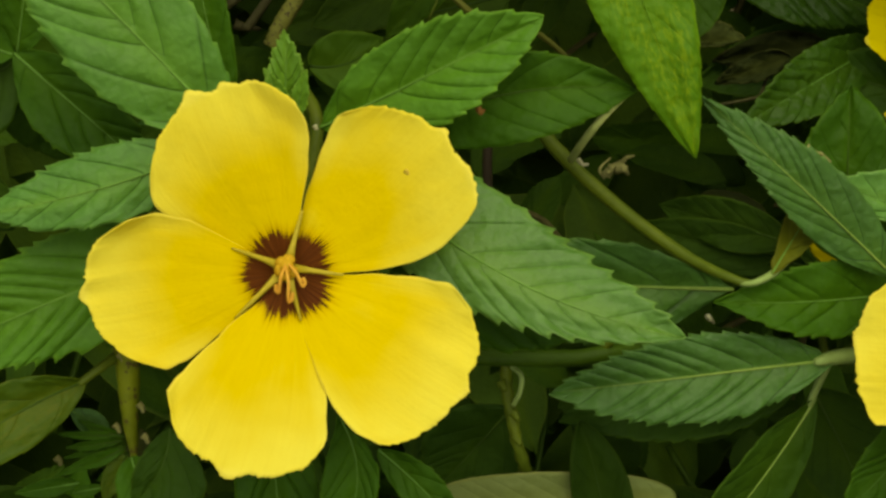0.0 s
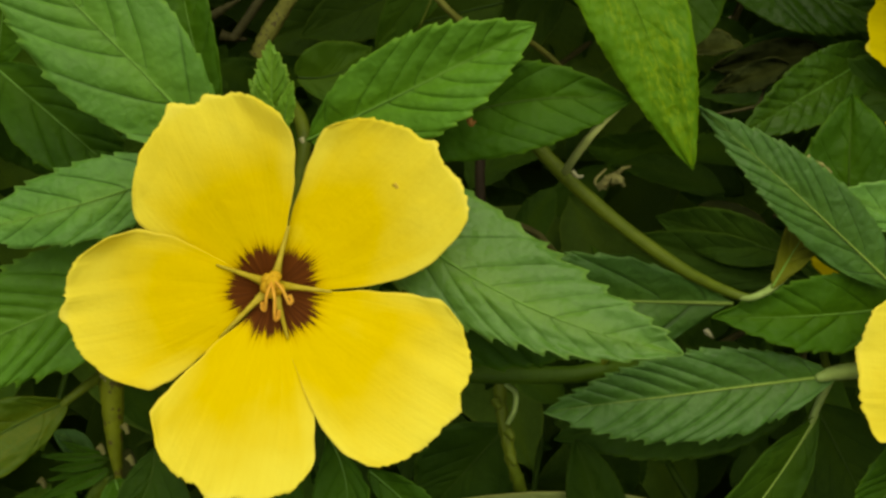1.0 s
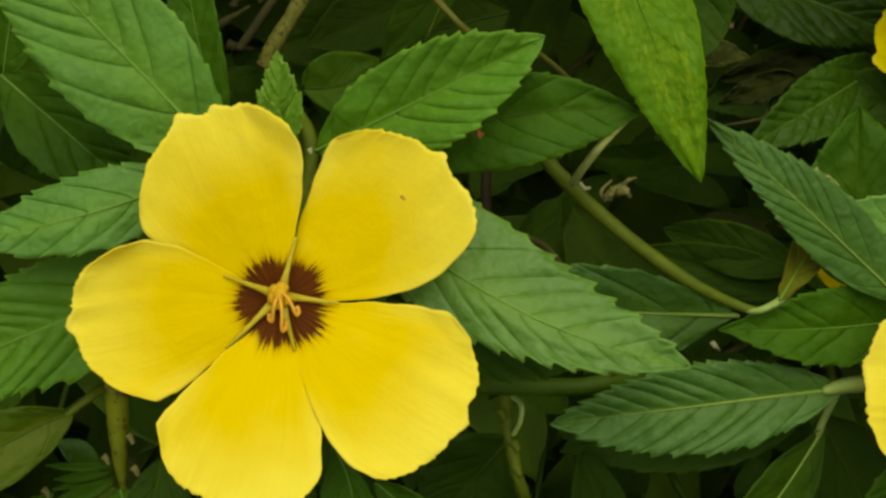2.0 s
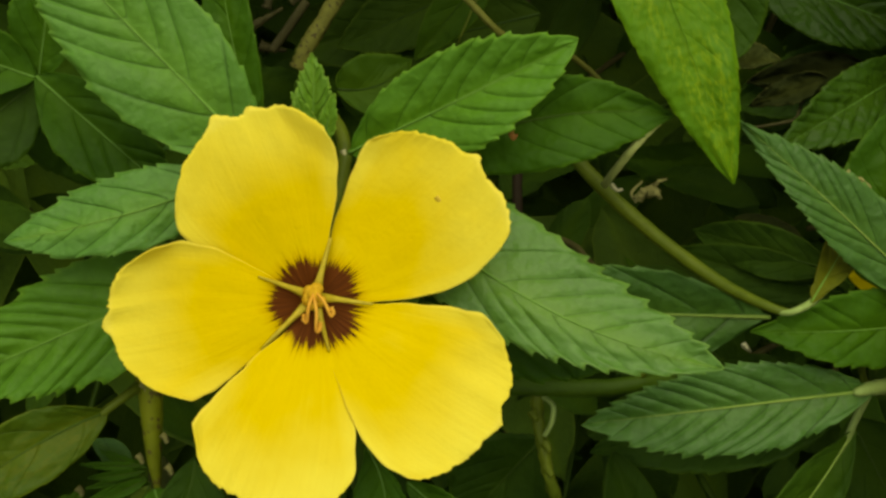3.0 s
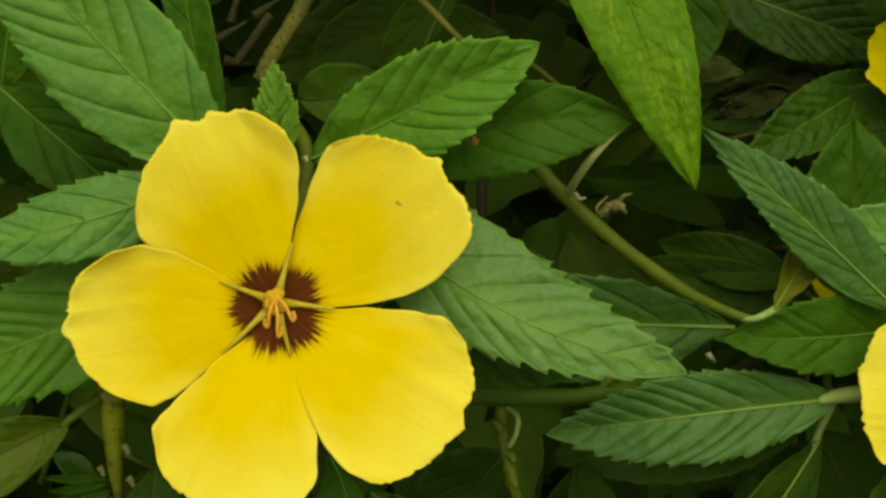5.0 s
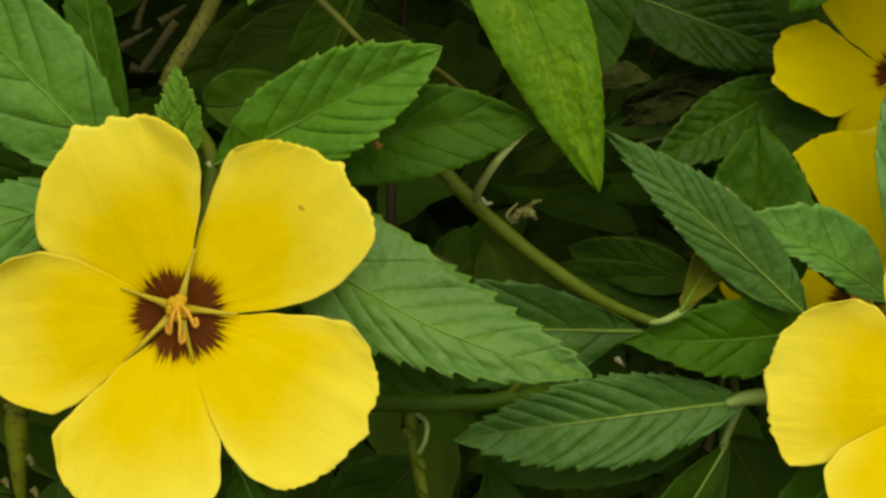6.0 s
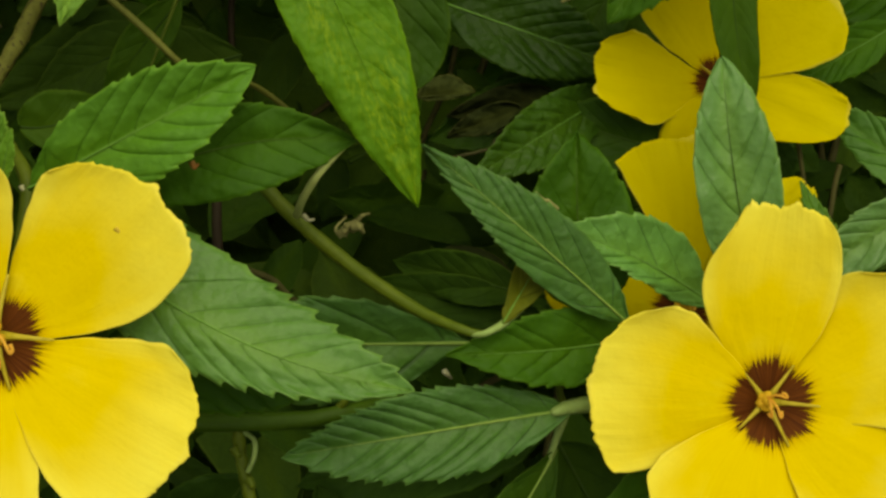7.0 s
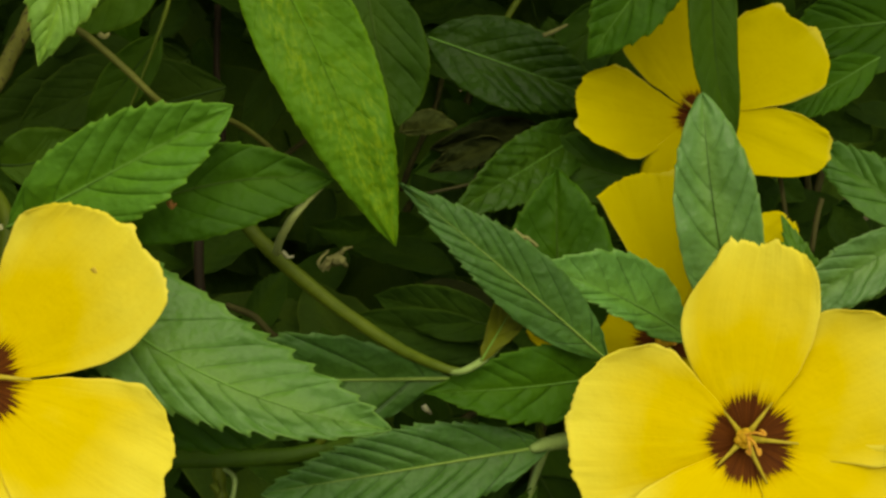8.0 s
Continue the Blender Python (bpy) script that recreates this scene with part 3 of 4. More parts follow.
flower("smaller golden yellow flower half hidden by hanging leaves", (9.26, 2.91, 5.60), (2, 6), (
    (43.845, 2.262, (0.994, 0.852), 0.4, 0.0, -0.1, -0.061, (0.287, 0.162), 0.944, -0.053, ((-0.212, 0.05, 0.161), (0.654, 0.081, 0.196),)),
    (117.832, 2.352, (0.76, 0.727), 0.3, 0.0, -0.1, -0.018, (0.2, 0.248), 0.89, -0.011, ()),
    (179.942, 2.302, (0.644, 0.886), 0.4, 0.0, -0.1, -0.087, (0.307, 0.335), 0.887, 0.014, ((-0.755, 0.052, 0.146), (0.479, 0.031, 0.144),)),
    (-118.0, 1.76, (0.59, 0.59), -0.25, 0.0, -0.1, 0.0, (0.27, 0.27), 0.8, 0.0, ()),
    (-15.774, 2.174, (0.619, 0.644), 0.4, 0.0, -0.1, -0.137, (0.533, 0.285), 0.954, 0.095, ((0.044, 0.02, 0.121), (0.839, 0.003, 0.118),)),
), PETAL_FAR, 0.8, ((75, 0.47), (140, 0.47), (210, 0.47), (-70, 0.47), (10, 0.47),), ((0.09, -0.19, 0.05),), (0.00, 0.00))
flower("golden yellow flower mostly covered by leaves", (8.20, -0.83, 4.50), (0, 24), (
    (77.5, 2.76, (0.95, 0.92), 0.5, 0.0, -0.1, 0.212, (0.15, 0.126), 1.253, -0.093, ()),
    (172.0, 2.32, (0.60, 0.60), 0.2, 0.0, -0.1, 0.0, (0.27, 0.27), 0.8, 0.0, ()),
    (-110.0, 2.19, (0.73, 0.73), 0.4, 0.0, -0.1, 0.0, (0.27, 0.27), 0.8, 0.0, ()),
    (-35.0, 2.38, (0.73, 0.73), 0.4, 0.0, -0.1, 0.0, (0.27, 0.27), 0.8, 0.0, ()),
    (40.0, 3.09, (0.6, 0.6), 0.2, 0.0, -0.1, 0.0, (0.27, 0.27), 0.8, 0.0, ()),
), PETAL_FAR, 0.9, ((64, 0.55), (135, 0.55), (215, 0.55), (-72, 0.55), (0, 0.55),), ((0.09, -0.18, 0.05),), (0.00, 0.00))

# ---- the shoot that carries the large flower
shoot = thing("leafy_shoot", "green shoot with toothed leaves under the large flower", "plant", (-2.52, -1.00, 2.20))
stalk(shoot, ((-2.35, -0.87, 0.30), (-2.38, -0.79, 1.60), (-2.03, 1.19, 2.00), (-2.34, 1.93, 2.60)), 0.219, STEM)
leaf(shoot, (-3.101, 1.042, 1.0), (-6.635, 4.663, 0.6), 0.973, GREEN, bend=0.122, fold=0.08, belly=0.816, veins=11, left=1.028, right=0.936, taper=0.999, side=0.048)
leaf(shoot, (-3.83, 1.57, 1.50), (-4.58, 1.30, 1.30), 0.142, GREEN, veins=7)
leaf(shoot, (-3.284, 1.469, 1.9), (-3.879, 4.858, 1.6), 0.369, DEEP, bend=0.084, fold=0.1, veins=8, right=0.935, belly=0.743, taper=0.923, side=-0.111)
leaf(shoot, (-2.506, 1.367, 1.4), (-2.449, 2.649, 1.2), 0.267, YOUNG, 'small young leaf still half folded', fold=0.5, bend=0.042, veins=8, teeth=2.2, right=1.004, taper=0.979, side=0.055, relief=1.8)
leaf(shoot, (-2.29, 1.37, 1.30), (-2.12, 2.06, 1.05), 0.124, YOUNG, fold=0.4, veins=5, teeth=2.0)
leaf(shoot, (-2.34, 1.38, 1.30), (-2.72, 2.10, 1.10), 0.124, YOUNG, fold=0.4, veins=5, teeth=2.0)
leaf(shoot, (-1.919, 1.245, 1.2), (1.219, 2.765, 0.2), 0.699, MID, bend=0.114, fold=0.38, belly=0.787, taper=0.794, veins=10, right=1.055, side=0.023)
leaf(shoot, (-2.194, 2.217, 2.6), (-1.075, 2.68, 2.8), 0.493, SMOOTH, relief=0.15, teeth=0.5, veins=8, left=1.027, right=0.985, belly=0.696, taper=0.975, side=0.185)
leaf(shoot, (-0.627, 1.251, 1.3), (2.628, 1.788, 0.8), 0.663, DEEP, bend=0.082, taper=0.858, teeth=0.6, relief=0.7, rib=RIB_DARK, veins=8, left=0.89, right=1.109, belly=0.691, side=-0.247)
leaf(shoot, (-1.119, 0.545, 1.0), (3.286, -1.672, 0.2), 0.918, SILVER, relief=0.6, bend=0.113, fold=-0.1, belly=0.3, tilt=-14, veins=11, left=1.149, right=0.771, taper=0.757, side=0.449, bites=1.35, teeth=1.3)
leaf(shoot, (-0.91, -0.87, 1.60), (2.02, -1.83, 1.40), 0.703, DEEP, tilt=25, veins=8)
leaf(shoot, (-3.61, 0.885, 1.0), (-6.691, 0.023, 0.6), 0.597, LIGHT, teeth=1.4, bend=0.065, tilt=12, fold=-0.08, belly=0.646, veins=8, left=0.91, right=1.026, taper=0.827, side=-0.136)
leaf(shoot, (-3.649, -0.385, 1.9), (-8.255, -2.341, 1.3), 0.902, MID, teeth=1.4, bend=0.118, fold=0.05, veins=14, left=0.958, belly=0.679, taper=1.017, side=0.015)
leaf(shoot, (-1.672, -3.003, 1.4), (-1.62, -4.747, 1.2), 0.464, DEEP, bend=0.066, veins=8, left=0.723, right=1.134, belly=1.037, taper=0.693, side=-0.268)
leaf(shoot, (-1.085, -3.573, 1.7), (0.22, -4.836, 1.6), 0.322, DEEP, veins=8, left=0.99, right=0.967, belly=0.77, taper=0.955, side=-0.045)
leaf(shoot, (-4.181, -3.203, 1.5), (-4.773, -4.355, 1.4), 0.62, DARK, veins=8, left=1.239, right=0.553, belly=0.874, taper=0.936, side=-0.165)
leaf(shoot, (-4.80, -3.70, 1.7), (-4.33, -5.1, 1.6), 0.36, DEEP, teeth=0.3, relief=0.2, belly=0.5, veins=7)
leaf(shoot, (-2.71, -3.11, 1.80), (-2.52, -5.30, 1.60), 0.632, DEEP, veins=8)

# ---- the shoot at the upper left
side_shoot = thing("leafy_shoot", "dark green side shoot with spreading leaves", "plant", (-6.81, 2.37, 3.20))
stalk(side_shoot, ((-6.81, 2.37, 3.20), (-7.90, 2.08, 4.20), (-9.38, 0.98, 6.00)), 0.205, STEM)
leaf(side_shoot, (-6.716, 2.399, 2.6), (-4.472, 0.433, 2.4), 0.647, DEEP, bend=0.069, tilt=10, veins=8, left=0.971, right=1.015, belly=0.742, side=-0.037)
leaf(side_shoot, (-6.75, 2.33, 2.80), (-8.35, 1.05, 2.60), 0.744, DARK, tilt=-15, veins=8)
leaf(side_shoot, (-6.73, 2.38, 2.80), (-6.35, 4.40, 2.40), 0.540, DEEP, veins=8)
leaf(side_shoot, (-6.71, 2.37, 2.60), (-8.61, 3.03, 2.40), 0.521, DEEP, veins=8)
leaf(side_shoot, (-6.83, 2.32, 3.20), (-6.16, 0.70, 4.20), 0.635, DARK, veins=8)

# ---- the shoot at the lower left
low_shoot = thing("leafy_shoot", "knobby yellow-green stem with an olive leaf and fine young leaves", "plant", (-4.96, -2.32, 2.30))
stalk(low_shoot, ((-4.98, -1.87, 2.20), (-4.95, -2.41, 2.25), (-4.92, -3.20, 2.30), (-4.86, -4.01, 2.40)), 0.40, STEM_OLIVE, knob=0.2, end=0.043, curve=2.2)
stalk(low_shoot, ((-5.12, -2.24, 2.20), (-5.30, -2.37, 2.00), (-5.62, -2.62, 1.88)), 0.17, STEM, name="petiole", label="pale green leaf stalk", end=0.115)
leaf(low_shoot, (-5.55, -2.583, 1.9), (-7.859, -4.036, 1.4), 0.546, OLIVE, 'olive leaf turning yellow', teeth=0.4, bend=0.101, tilt=-10, veins=8, left=0.99, right=0.979, taper=0.943, side=0.163)
for base, tip, wide in (
    ((-5.17, -3.65, 3.0), (-6.07, -3.77, 3.0), 0.075),
    ((-5.17, -3.74, 3.0), (-6.25, -4.23, 3.0), 0.085),
    ((-5.22, -3.56, 3.0), (-6.19, -3.56, 3.0), 0.065),
    ((-5.13, -3.76, 2.9), (-5.85, -4.09, 2.9), 0.100),
    ((-5.13, -3.60, 3.0), (-5.91, -3.35, 3.1), 0.070),
    ((-5.20, -3.68, 3.1), (-6.15, -3.98, 3.2), 0.060),
    ((-5.10, -3.86, 3.1), (-5.62, -4.35, 3.2), 0.070),
):
    leaf(low_shoot, base, tip, wide, DEEP, "narrow young leaf", fold=0.4, veins=7, teeth=1.6, bend=0.08, rib=RIB_DARK)
leaf(low_shoot, (-5.40, -3.62, 3.2), (-6.05, -3.18, 3.2), 0.20, COOL, "pale folded young leaf", veins=6, teeth=0.3, relief=0.3, tilt=25, rib=RIB_DARK)
leaf(low_shoot, (-5.09, -3.86, 2.9), (-5.47, -4.60, 2.9), 0.19, OLIVE, veins=6, teeth=0.3)
leaf(low_shoot, (-5.95, -4.40, 3.4), (-6.95, -4.56, 3.3), 0.15, DEEP, "small leaf low in the shrub", veins=6, teeth=0.3, relief=0.3)
leaf(low_shoot, (-5.55, -4.47, 3.4), (-6.07, -4.55, 3.3), 0.09, DEEP, "small leaf low in the shrub", veins=6, teeth=0.3, relief=0.3)
stalk(low_shoot, ((-4.76, -2.94, 2.10), (-4.71, -3.00, 2.10), (-4.68, -3.08, 2.10)), 0.111, HUSK, name="flake", label="dry brown flake clinging to the stem", knob=0.6, end=0.060)
stalk(low_shoot, ((-4.71, -3.43, 2.20), (-4.66, -3.49, 2.20), (-4.63, -3.57, 2.20)), 0.112, HUSK, name="flake", label="dry brown flake clinging to the stem", knob=0.6, end=0.060)
stalk(low_shoot, ((-5.22, -3.33, 2.60), (-5.17, -3.39, 2.60), (-5.14, -3.47, 2.60)), 0.113, HUSK, name="flake", label="dry brown flake clinging to the stem", knob=0.6, end=0.061)
stalk(low_shoot, ((-5.06, -2.18, 2.10), (-5.01, -2.24, 2.10), (-4.99, -2.32, 2.10)), 0.111, HUSK, name="flake", label="dry brown flake clinging to the stem", knob=0.6, end=0.060)
stalk(low_shoot, ((-6.36, -4.02, 3.60), (-6.30, -4.08, 3.60), (-6.28, -4.16, 3.60)), 0.117, HUSK, name="flake", label="dry brown flake clinging to the stem", knob=0.6, end=0.063)
stalk(low_shoot, ((-5.35, -4.33, 3.00), (-5.30, -4.39, 3.00), (-5.27, -4.47, 3.00)), 0.115, HUSK, name="flake", label="dry brown flake clinging to the stem", knob=0.6, end=0.062)
leaf(low_shoot, (-6.29, -4.91, 4.60), (-8.70, -5.49, 4.40), 0.466, DARK_SHADED, veins=8)

# ---- the shoot between the two large flowers
middle_shoot = thing("leafy_shoot", "long green stem with toothed leaves between the flowers", "plant", (4.57, -1.13, 2.40))
stalk(middle_shoot, ((1.17, 1.61, 3.40), (1.65, 0.94, 3.00), (2.47, 0.16, 2.80), (3.47, -0.61, 2.30), (4.24, -1.00, 1.75), (4.62, -1.05, 1.70)), 0.234, STEM, end=0.052, curve=3)
stalk(middle_shoot, ((1.86, 0.79, 2.70), (1.91, 0.98, 1.70), (2.08, 1.26, 1.10), (2.28, 1.50, 1.00), (2.49, 1.71, 1.00)), 0.125, STALK_PALE, end=0.117)
stalk(middle_shoot, ((4.24, -1.04, 1.75), (4.48, -1.05, 1.65), (4.81, -0.92, 1.80), (5.19, -0.70, 2.40)), 0.062, STEM_PALE, end=0.14, curve=0.7)
leaf(middle_shoot, (4.79, -0.91, 1.72), (5.68, 0.21, 2.70), 0.302, BRACT, "olive-brown bract beside the stem", teeth=0.1, belly=0.9, taper=0.4, fold=0.35, veins=8)
leaf(middle_shoot, (4.51, -1.279, 3.5), (0.419, -1.157, 3.2), 0.85, COOL, rib=RIB_PALE, tilt=-12, veins=8, left=1.083, right=0.959, belly=1.007, taper=0.812, side=0.007)
leaf(middle_shoot, (7.056, -1.267, 2.9), (4.021, -1.347, 1.7), 0.597, DEEP, bend=0.084, fold=0.3, veins=8, left=0.943, right=1.05, belly=0.739, taper=1.045, side=-0.053)
leaf(middle_shoot, (6.785, -1.003, 2.3), (3.704, 1.678, 1.1), 0.514, COOL, rib=RIB_PALE, bend=0.065, fold=0.1, veins=11, left=0.895, right=1.115, belly=0.799, taper=1.107, side=0.009, shear=2.0)
leaf(middle_shoot, (8.422, -0.822, 3.6), (5.766, 0.475, 1.7), 0.575, SAGE, bend=0.085, fold=0.3, veins=8, left=0.671, right=1.193, belly=0.757, taper=0.988, side=0.066, tilt=22)
leaf(middle_shoot, (6.351, -0.834, 3.3), (6.266, 1.957, 3.0), 0.875, DEEP, teeth=0.6, relief=0.3, rib=RIB_DARK, veins=8, left=1.083, right=1.048, belly=0.675, taper=0.94, side=-0.08)
leaf(middle_shoot, (8.33, 1.74, 5.80), (6.22, 2.46, 6.00), 0.595, DARK, veins=8)
leaf(middle_shoot, (7.45, 2.80, 6.4), (4.82, 1.37, 4.4), 0.56, GLOSSY, "dark glossy leaf with puckered veins", veins=11, teeth=0.7, relief=1.1)
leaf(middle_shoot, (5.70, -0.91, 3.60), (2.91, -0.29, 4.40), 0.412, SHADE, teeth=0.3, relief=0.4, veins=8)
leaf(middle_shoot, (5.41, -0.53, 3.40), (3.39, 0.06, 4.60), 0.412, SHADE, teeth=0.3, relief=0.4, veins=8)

# ---- the shoot under the second large flower
right_shoot = thing("leafy_shoot", "pale green node with toothed leaves beside the second flower", "plant", (5.84, -2.33, 2.60))
stalk(right_shoot, ((5.58, -2.32, 2.40), (5.72, -2.29, 2.44), (5.86, -2.26, 2.50), (6.10, -2.24, 2.58), (6.75, -2.24, 2.80), (9.27, -2.40, 3.40)), 0.05, STEM_PALE, end=0.30, curve=0.4)
stalk(right_shoot, ((5.88, -2.22, 2.58), (5.80, -2.50, 2.72), (5.74, -2.75, 2.90), (5.60, -3.27, 3.20)), 0.172, STEM_PALE, name="petiole", end=0.103)
stalk(right_shoot, ((5.84, -2.33, 2.60), (5.81, -2.00, 2.90), (5.95, -1.51, 3.40)), 0.124, STEM)
leaf(right_shoot, (5.887, -2.29, 2.5), (1.583, -2.782, 2.1), 0.703, COOL, rib=RIB_PALE, bend=0.086, fold=0.3, veins=13, teeth=1.4, relief=1.2, left=1.007, right=0.931, belly=0.805, taper=0.863, side=0.026)
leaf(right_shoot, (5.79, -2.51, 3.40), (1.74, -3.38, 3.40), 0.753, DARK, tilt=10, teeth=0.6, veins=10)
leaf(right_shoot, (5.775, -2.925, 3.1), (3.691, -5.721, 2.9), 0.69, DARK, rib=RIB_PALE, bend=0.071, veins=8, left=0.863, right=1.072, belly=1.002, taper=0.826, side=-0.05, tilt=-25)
leaf(right_shoot, (6.20, -3.13, 5.40), (7.35, -5.43, 5.20), 0.814, SHADE, veins=8)
leaf(right_shoot, (7.637, -3.094, 2.8), (6.099, -4.763, 2.6), 0.539, DEEP, veins=8, right=0.976, belly=0.757, taper=0.934, side=-0.029)

# ---- leaves hanging in from above and the shoot at the upper right
hanging_shoot = thing("leafy_shoot", "shoot with hanging yellow-speckled leaves", "plant", (1.52, 5.80, 1.40))
stalk(hanging_shoot, ((1.52, 5.62, 0.70), (1.63, 6.53, 1.40), (2.36, 8.28, 3.00)), 0.165, STEM)
leaf(hanging_shoot, (1.482, 5.698, 0.7), (3.499, 0.828, 0.5), 0.76, SPECKLED, 'light green leaf speckled with yellow', rib=RIB_FAINT, relief=0.2, side=-0.109, bend=0.111, fold=0.02, belly=0.655, taper=0.925, teeth=0.3, veins=15, left=0.972)
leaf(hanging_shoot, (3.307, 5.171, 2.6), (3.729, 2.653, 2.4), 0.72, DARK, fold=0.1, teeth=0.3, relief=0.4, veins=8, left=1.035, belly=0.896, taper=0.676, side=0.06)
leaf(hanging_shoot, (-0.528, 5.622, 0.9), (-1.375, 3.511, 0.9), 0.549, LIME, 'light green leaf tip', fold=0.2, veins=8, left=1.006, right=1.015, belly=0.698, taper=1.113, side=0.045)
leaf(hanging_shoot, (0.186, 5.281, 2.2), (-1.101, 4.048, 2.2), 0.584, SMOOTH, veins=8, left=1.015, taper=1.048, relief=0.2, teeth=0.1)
upper_shoot = thing("leafy_shoot", "shoot with drooping dark leaves over the golden flowers", "plant", (9.19, 0.26, 4.00))
stalk(upper_shoot, ((9.9, 7.4, 6.0), (11.9, 3.6, 9.5), (10.9, -0.19, 9.5)), 0.229, STEM_DARK)
leaf(upper_shoot, (9.29, -0.884, 3.8), (8.683, 3.075, 3.2), 0.692, GREY, rib=RIB_DARK, teeth=0.4, belly=0.66, side=-0.15, bend=0.088, fold=0.2, veins=8, left=0.994, right=1.042, taper=0.716)
leaf(upper_shoot, (9.245, 6.056, 4.0), (9.321, 2.372, 3.9), 0.419, SMOOTH, 'narrow dark leaf', teeth=0.2, relief=0.2, belly=0.455, taper=0.531, veins=11, left=0.903, right=1.072, side=0.235)
leaf(upper_shoot, (8.685, 5.763, 4.4), (7.067, 3.804, 4.2), 0.639, DEEP, veins=8, left=0.993, right=1.03, belly=0.736, taper=0.913, side=0.055)
leaf(upper_shoot, (13.95, 4.72, 7.00), (11.36, 4.49, 7.20), 0.897, DEEP, veins=8)
leaf(upper_shoot, (13.471, 0.743, 5.8), (11.365, 2.492, 6.4), 0.538, GREEN, veins=8, left=0.968, right=0.956, belly=0.755, taper=0.933)
leaf(upper_shoot, (12.169, 0.82, 3.4), (9.962, -0.418, 3.4), 0.505, GREY, veins=8, left=0.962, right=0.97, belly=0.82, taper=0.896, side=-0.014)
leaf(upper_shoot, (10.98, -1.12, 4.40), (10.33, 1.12, 4.60), 0.293, FRESH, teeth=1.8, veins=8)
stalk(upper_shoot, ((10.56, 2.00, 5.6), (10.60, 1.66, 5.6), (10.66, 1.13, 5.6), (10.72, 0.80, 5.6)), 0.085, TWIG, name="twig")
stalk(upper_shoot, ((11.31, 1.43, 5.6), (11.21, 1.11, 5.6), (11.09, 0.5, 5.6)), 0.095, TWIG, name="twig")
leaf(upper_shoot, (10.31, 2.01, 6.40), (10.48, 1.00, 6.40), 0.390, DARK, veins=8)
leaf(upper_shoot, (4.64, 4.52, 6.8), (7.80, 3.30, 6.6), 0.78, GLOSSY, veins=11, teeth=0.5, relief=0.8)
leaf(upper_shoot, (7.15, 2.95, 7.60), (4.4, 2.15, 7.4), 0.62, DARK, veins=8)
leaf(upper_shoot, (4.01, 2.75, 5.4), (4.98, 2.83, 5.5), 0.24, SERE, "withered olive-brown leaf", teeth=0.1, fold=0.3, veins=6, left=1.35, right=0.35, wave=0.3, belly=0.6, taper=0.7, rib=SERE)
leaf(upper_shoot, (5.75, 2.56, 5.6), (4.52, 2.11, 5.5), 0.24, SERE_SHADED, "withered curled leaf", teeth=0.1, fold=0.5, veins=7, wave=0.5, rib=SERE_SHADED)
leaf(upper_shoot, (6.70, 2.85, 7.0), (4.7, 2.55, 7.2), 0.34, SERE_SHADED, "withered brown leaf, shade in its colour", teeth=0.2, fold=0.5, veins=8, wave=0.5, rib=SERE_SHADED)
leaf(upper_shoot, (12.75, 3.95, 6.5), (10.80, 2.90, 6.4), 0.42, DEEP, veins=8, teeth=1.2)
leaf(upper_shoot, (8.20, 5.30, 8.0), (6.80, 3.10, 8.2), 0.55, DARK, veins=8)
stalk(upper_shoot, ((5.99, 2.45, 6.4), (5.53, 2.25, 6.2), (5.20, 1.88, 5.2), (4.98, 1.80, 5.0), (4.38, 1.69, 5.1)), 0.06, SHARD, name="twig", knob=0.4, end=0.05)
stalk(upper_shoot, ((5.70, 4.20, 7.6), (6.12, 4.80, 7.5), (6.55, 5.45, 7.5)), 0.125, STEM, name="twig")
stalk(upper_shoot, ((6.60, 4.39, 6.00), (6.81, 4.47, 5.90), (7.02, 4.57, 6.00)), 0.077, HUSK, name="shred", label="dry pale shred of bark", knob=0.5, end=0.048)
stalk(middle_shoot, ((5.44, 0.99, 2.45), (5.55, 0.90, 2.40), (5.66, 0.87, 2.40), (5.80, 0.75, 2.45)), 0.095, HUSK, name="shred", label="dry yellowish shred", knob=0.7, end=0.043)

# ---- stems and twigs behind
spotted_stem = thing("old_stem", "spotted old green stem among the leaves", "plant", (-2.78, 2.64, 3.60))
stalk(spotted_stem, ((-2.88, 2.57, 3.6), (-2.72, 2.91, 3.6), (-2.41, 3.46, 3.8), (-1.96, 4.51, 4.4), (-1.5, 5.6, 5.0)), 0.262, BARK, knob=0.3)
stalk(spotted_stem, ((-3.36, 2.90, 4.4), (-3.14, 3.20, 4.4), (-2.80, 3.70, 4.4)), 0.15, SHARD, name="twig")
stalk(spotted_stem, ((-3.72, 3.30, 4.6), (-3.47, 3.44, 4.6), (-3.20, 3.60, 4.6)), 0.15, SHARD, name="dry_shard", label="dry brown shard", knob=0.7, end=0.05)
stalk(spotted_stem, ((-3.08, 3.70, 4.6), (-2.88, 3.83, 4.6), (-2.66, 3.98, 4.6)), 0.15, SHARD, name="dry_shard", label="dry brown shard", knob=0.7, end=0.05)
stalk(spotted_stem, ((-3.5, 3.62, 4.9), (-3.42, 3.9, 4.9), (-3.3, 4.2, 4.9)), 0.16, SHARD, name="dry_shard", label="dry brown shard", knob=0.7, end=0.05)
stalk(spotted_stem, ((-3.60, 3.02, 4.9), (-3.42, 2.97, 4.9), (-3.17, 2.94, 4.9)), 0.17, SHARD, name="dry_shard", label="dry brown shard", knob=0.7, end=0.05)
cross_stem = thing("cross_stem", "dark green stem running level behind the flower", "plant", (1.44, -2.30, 2.90))
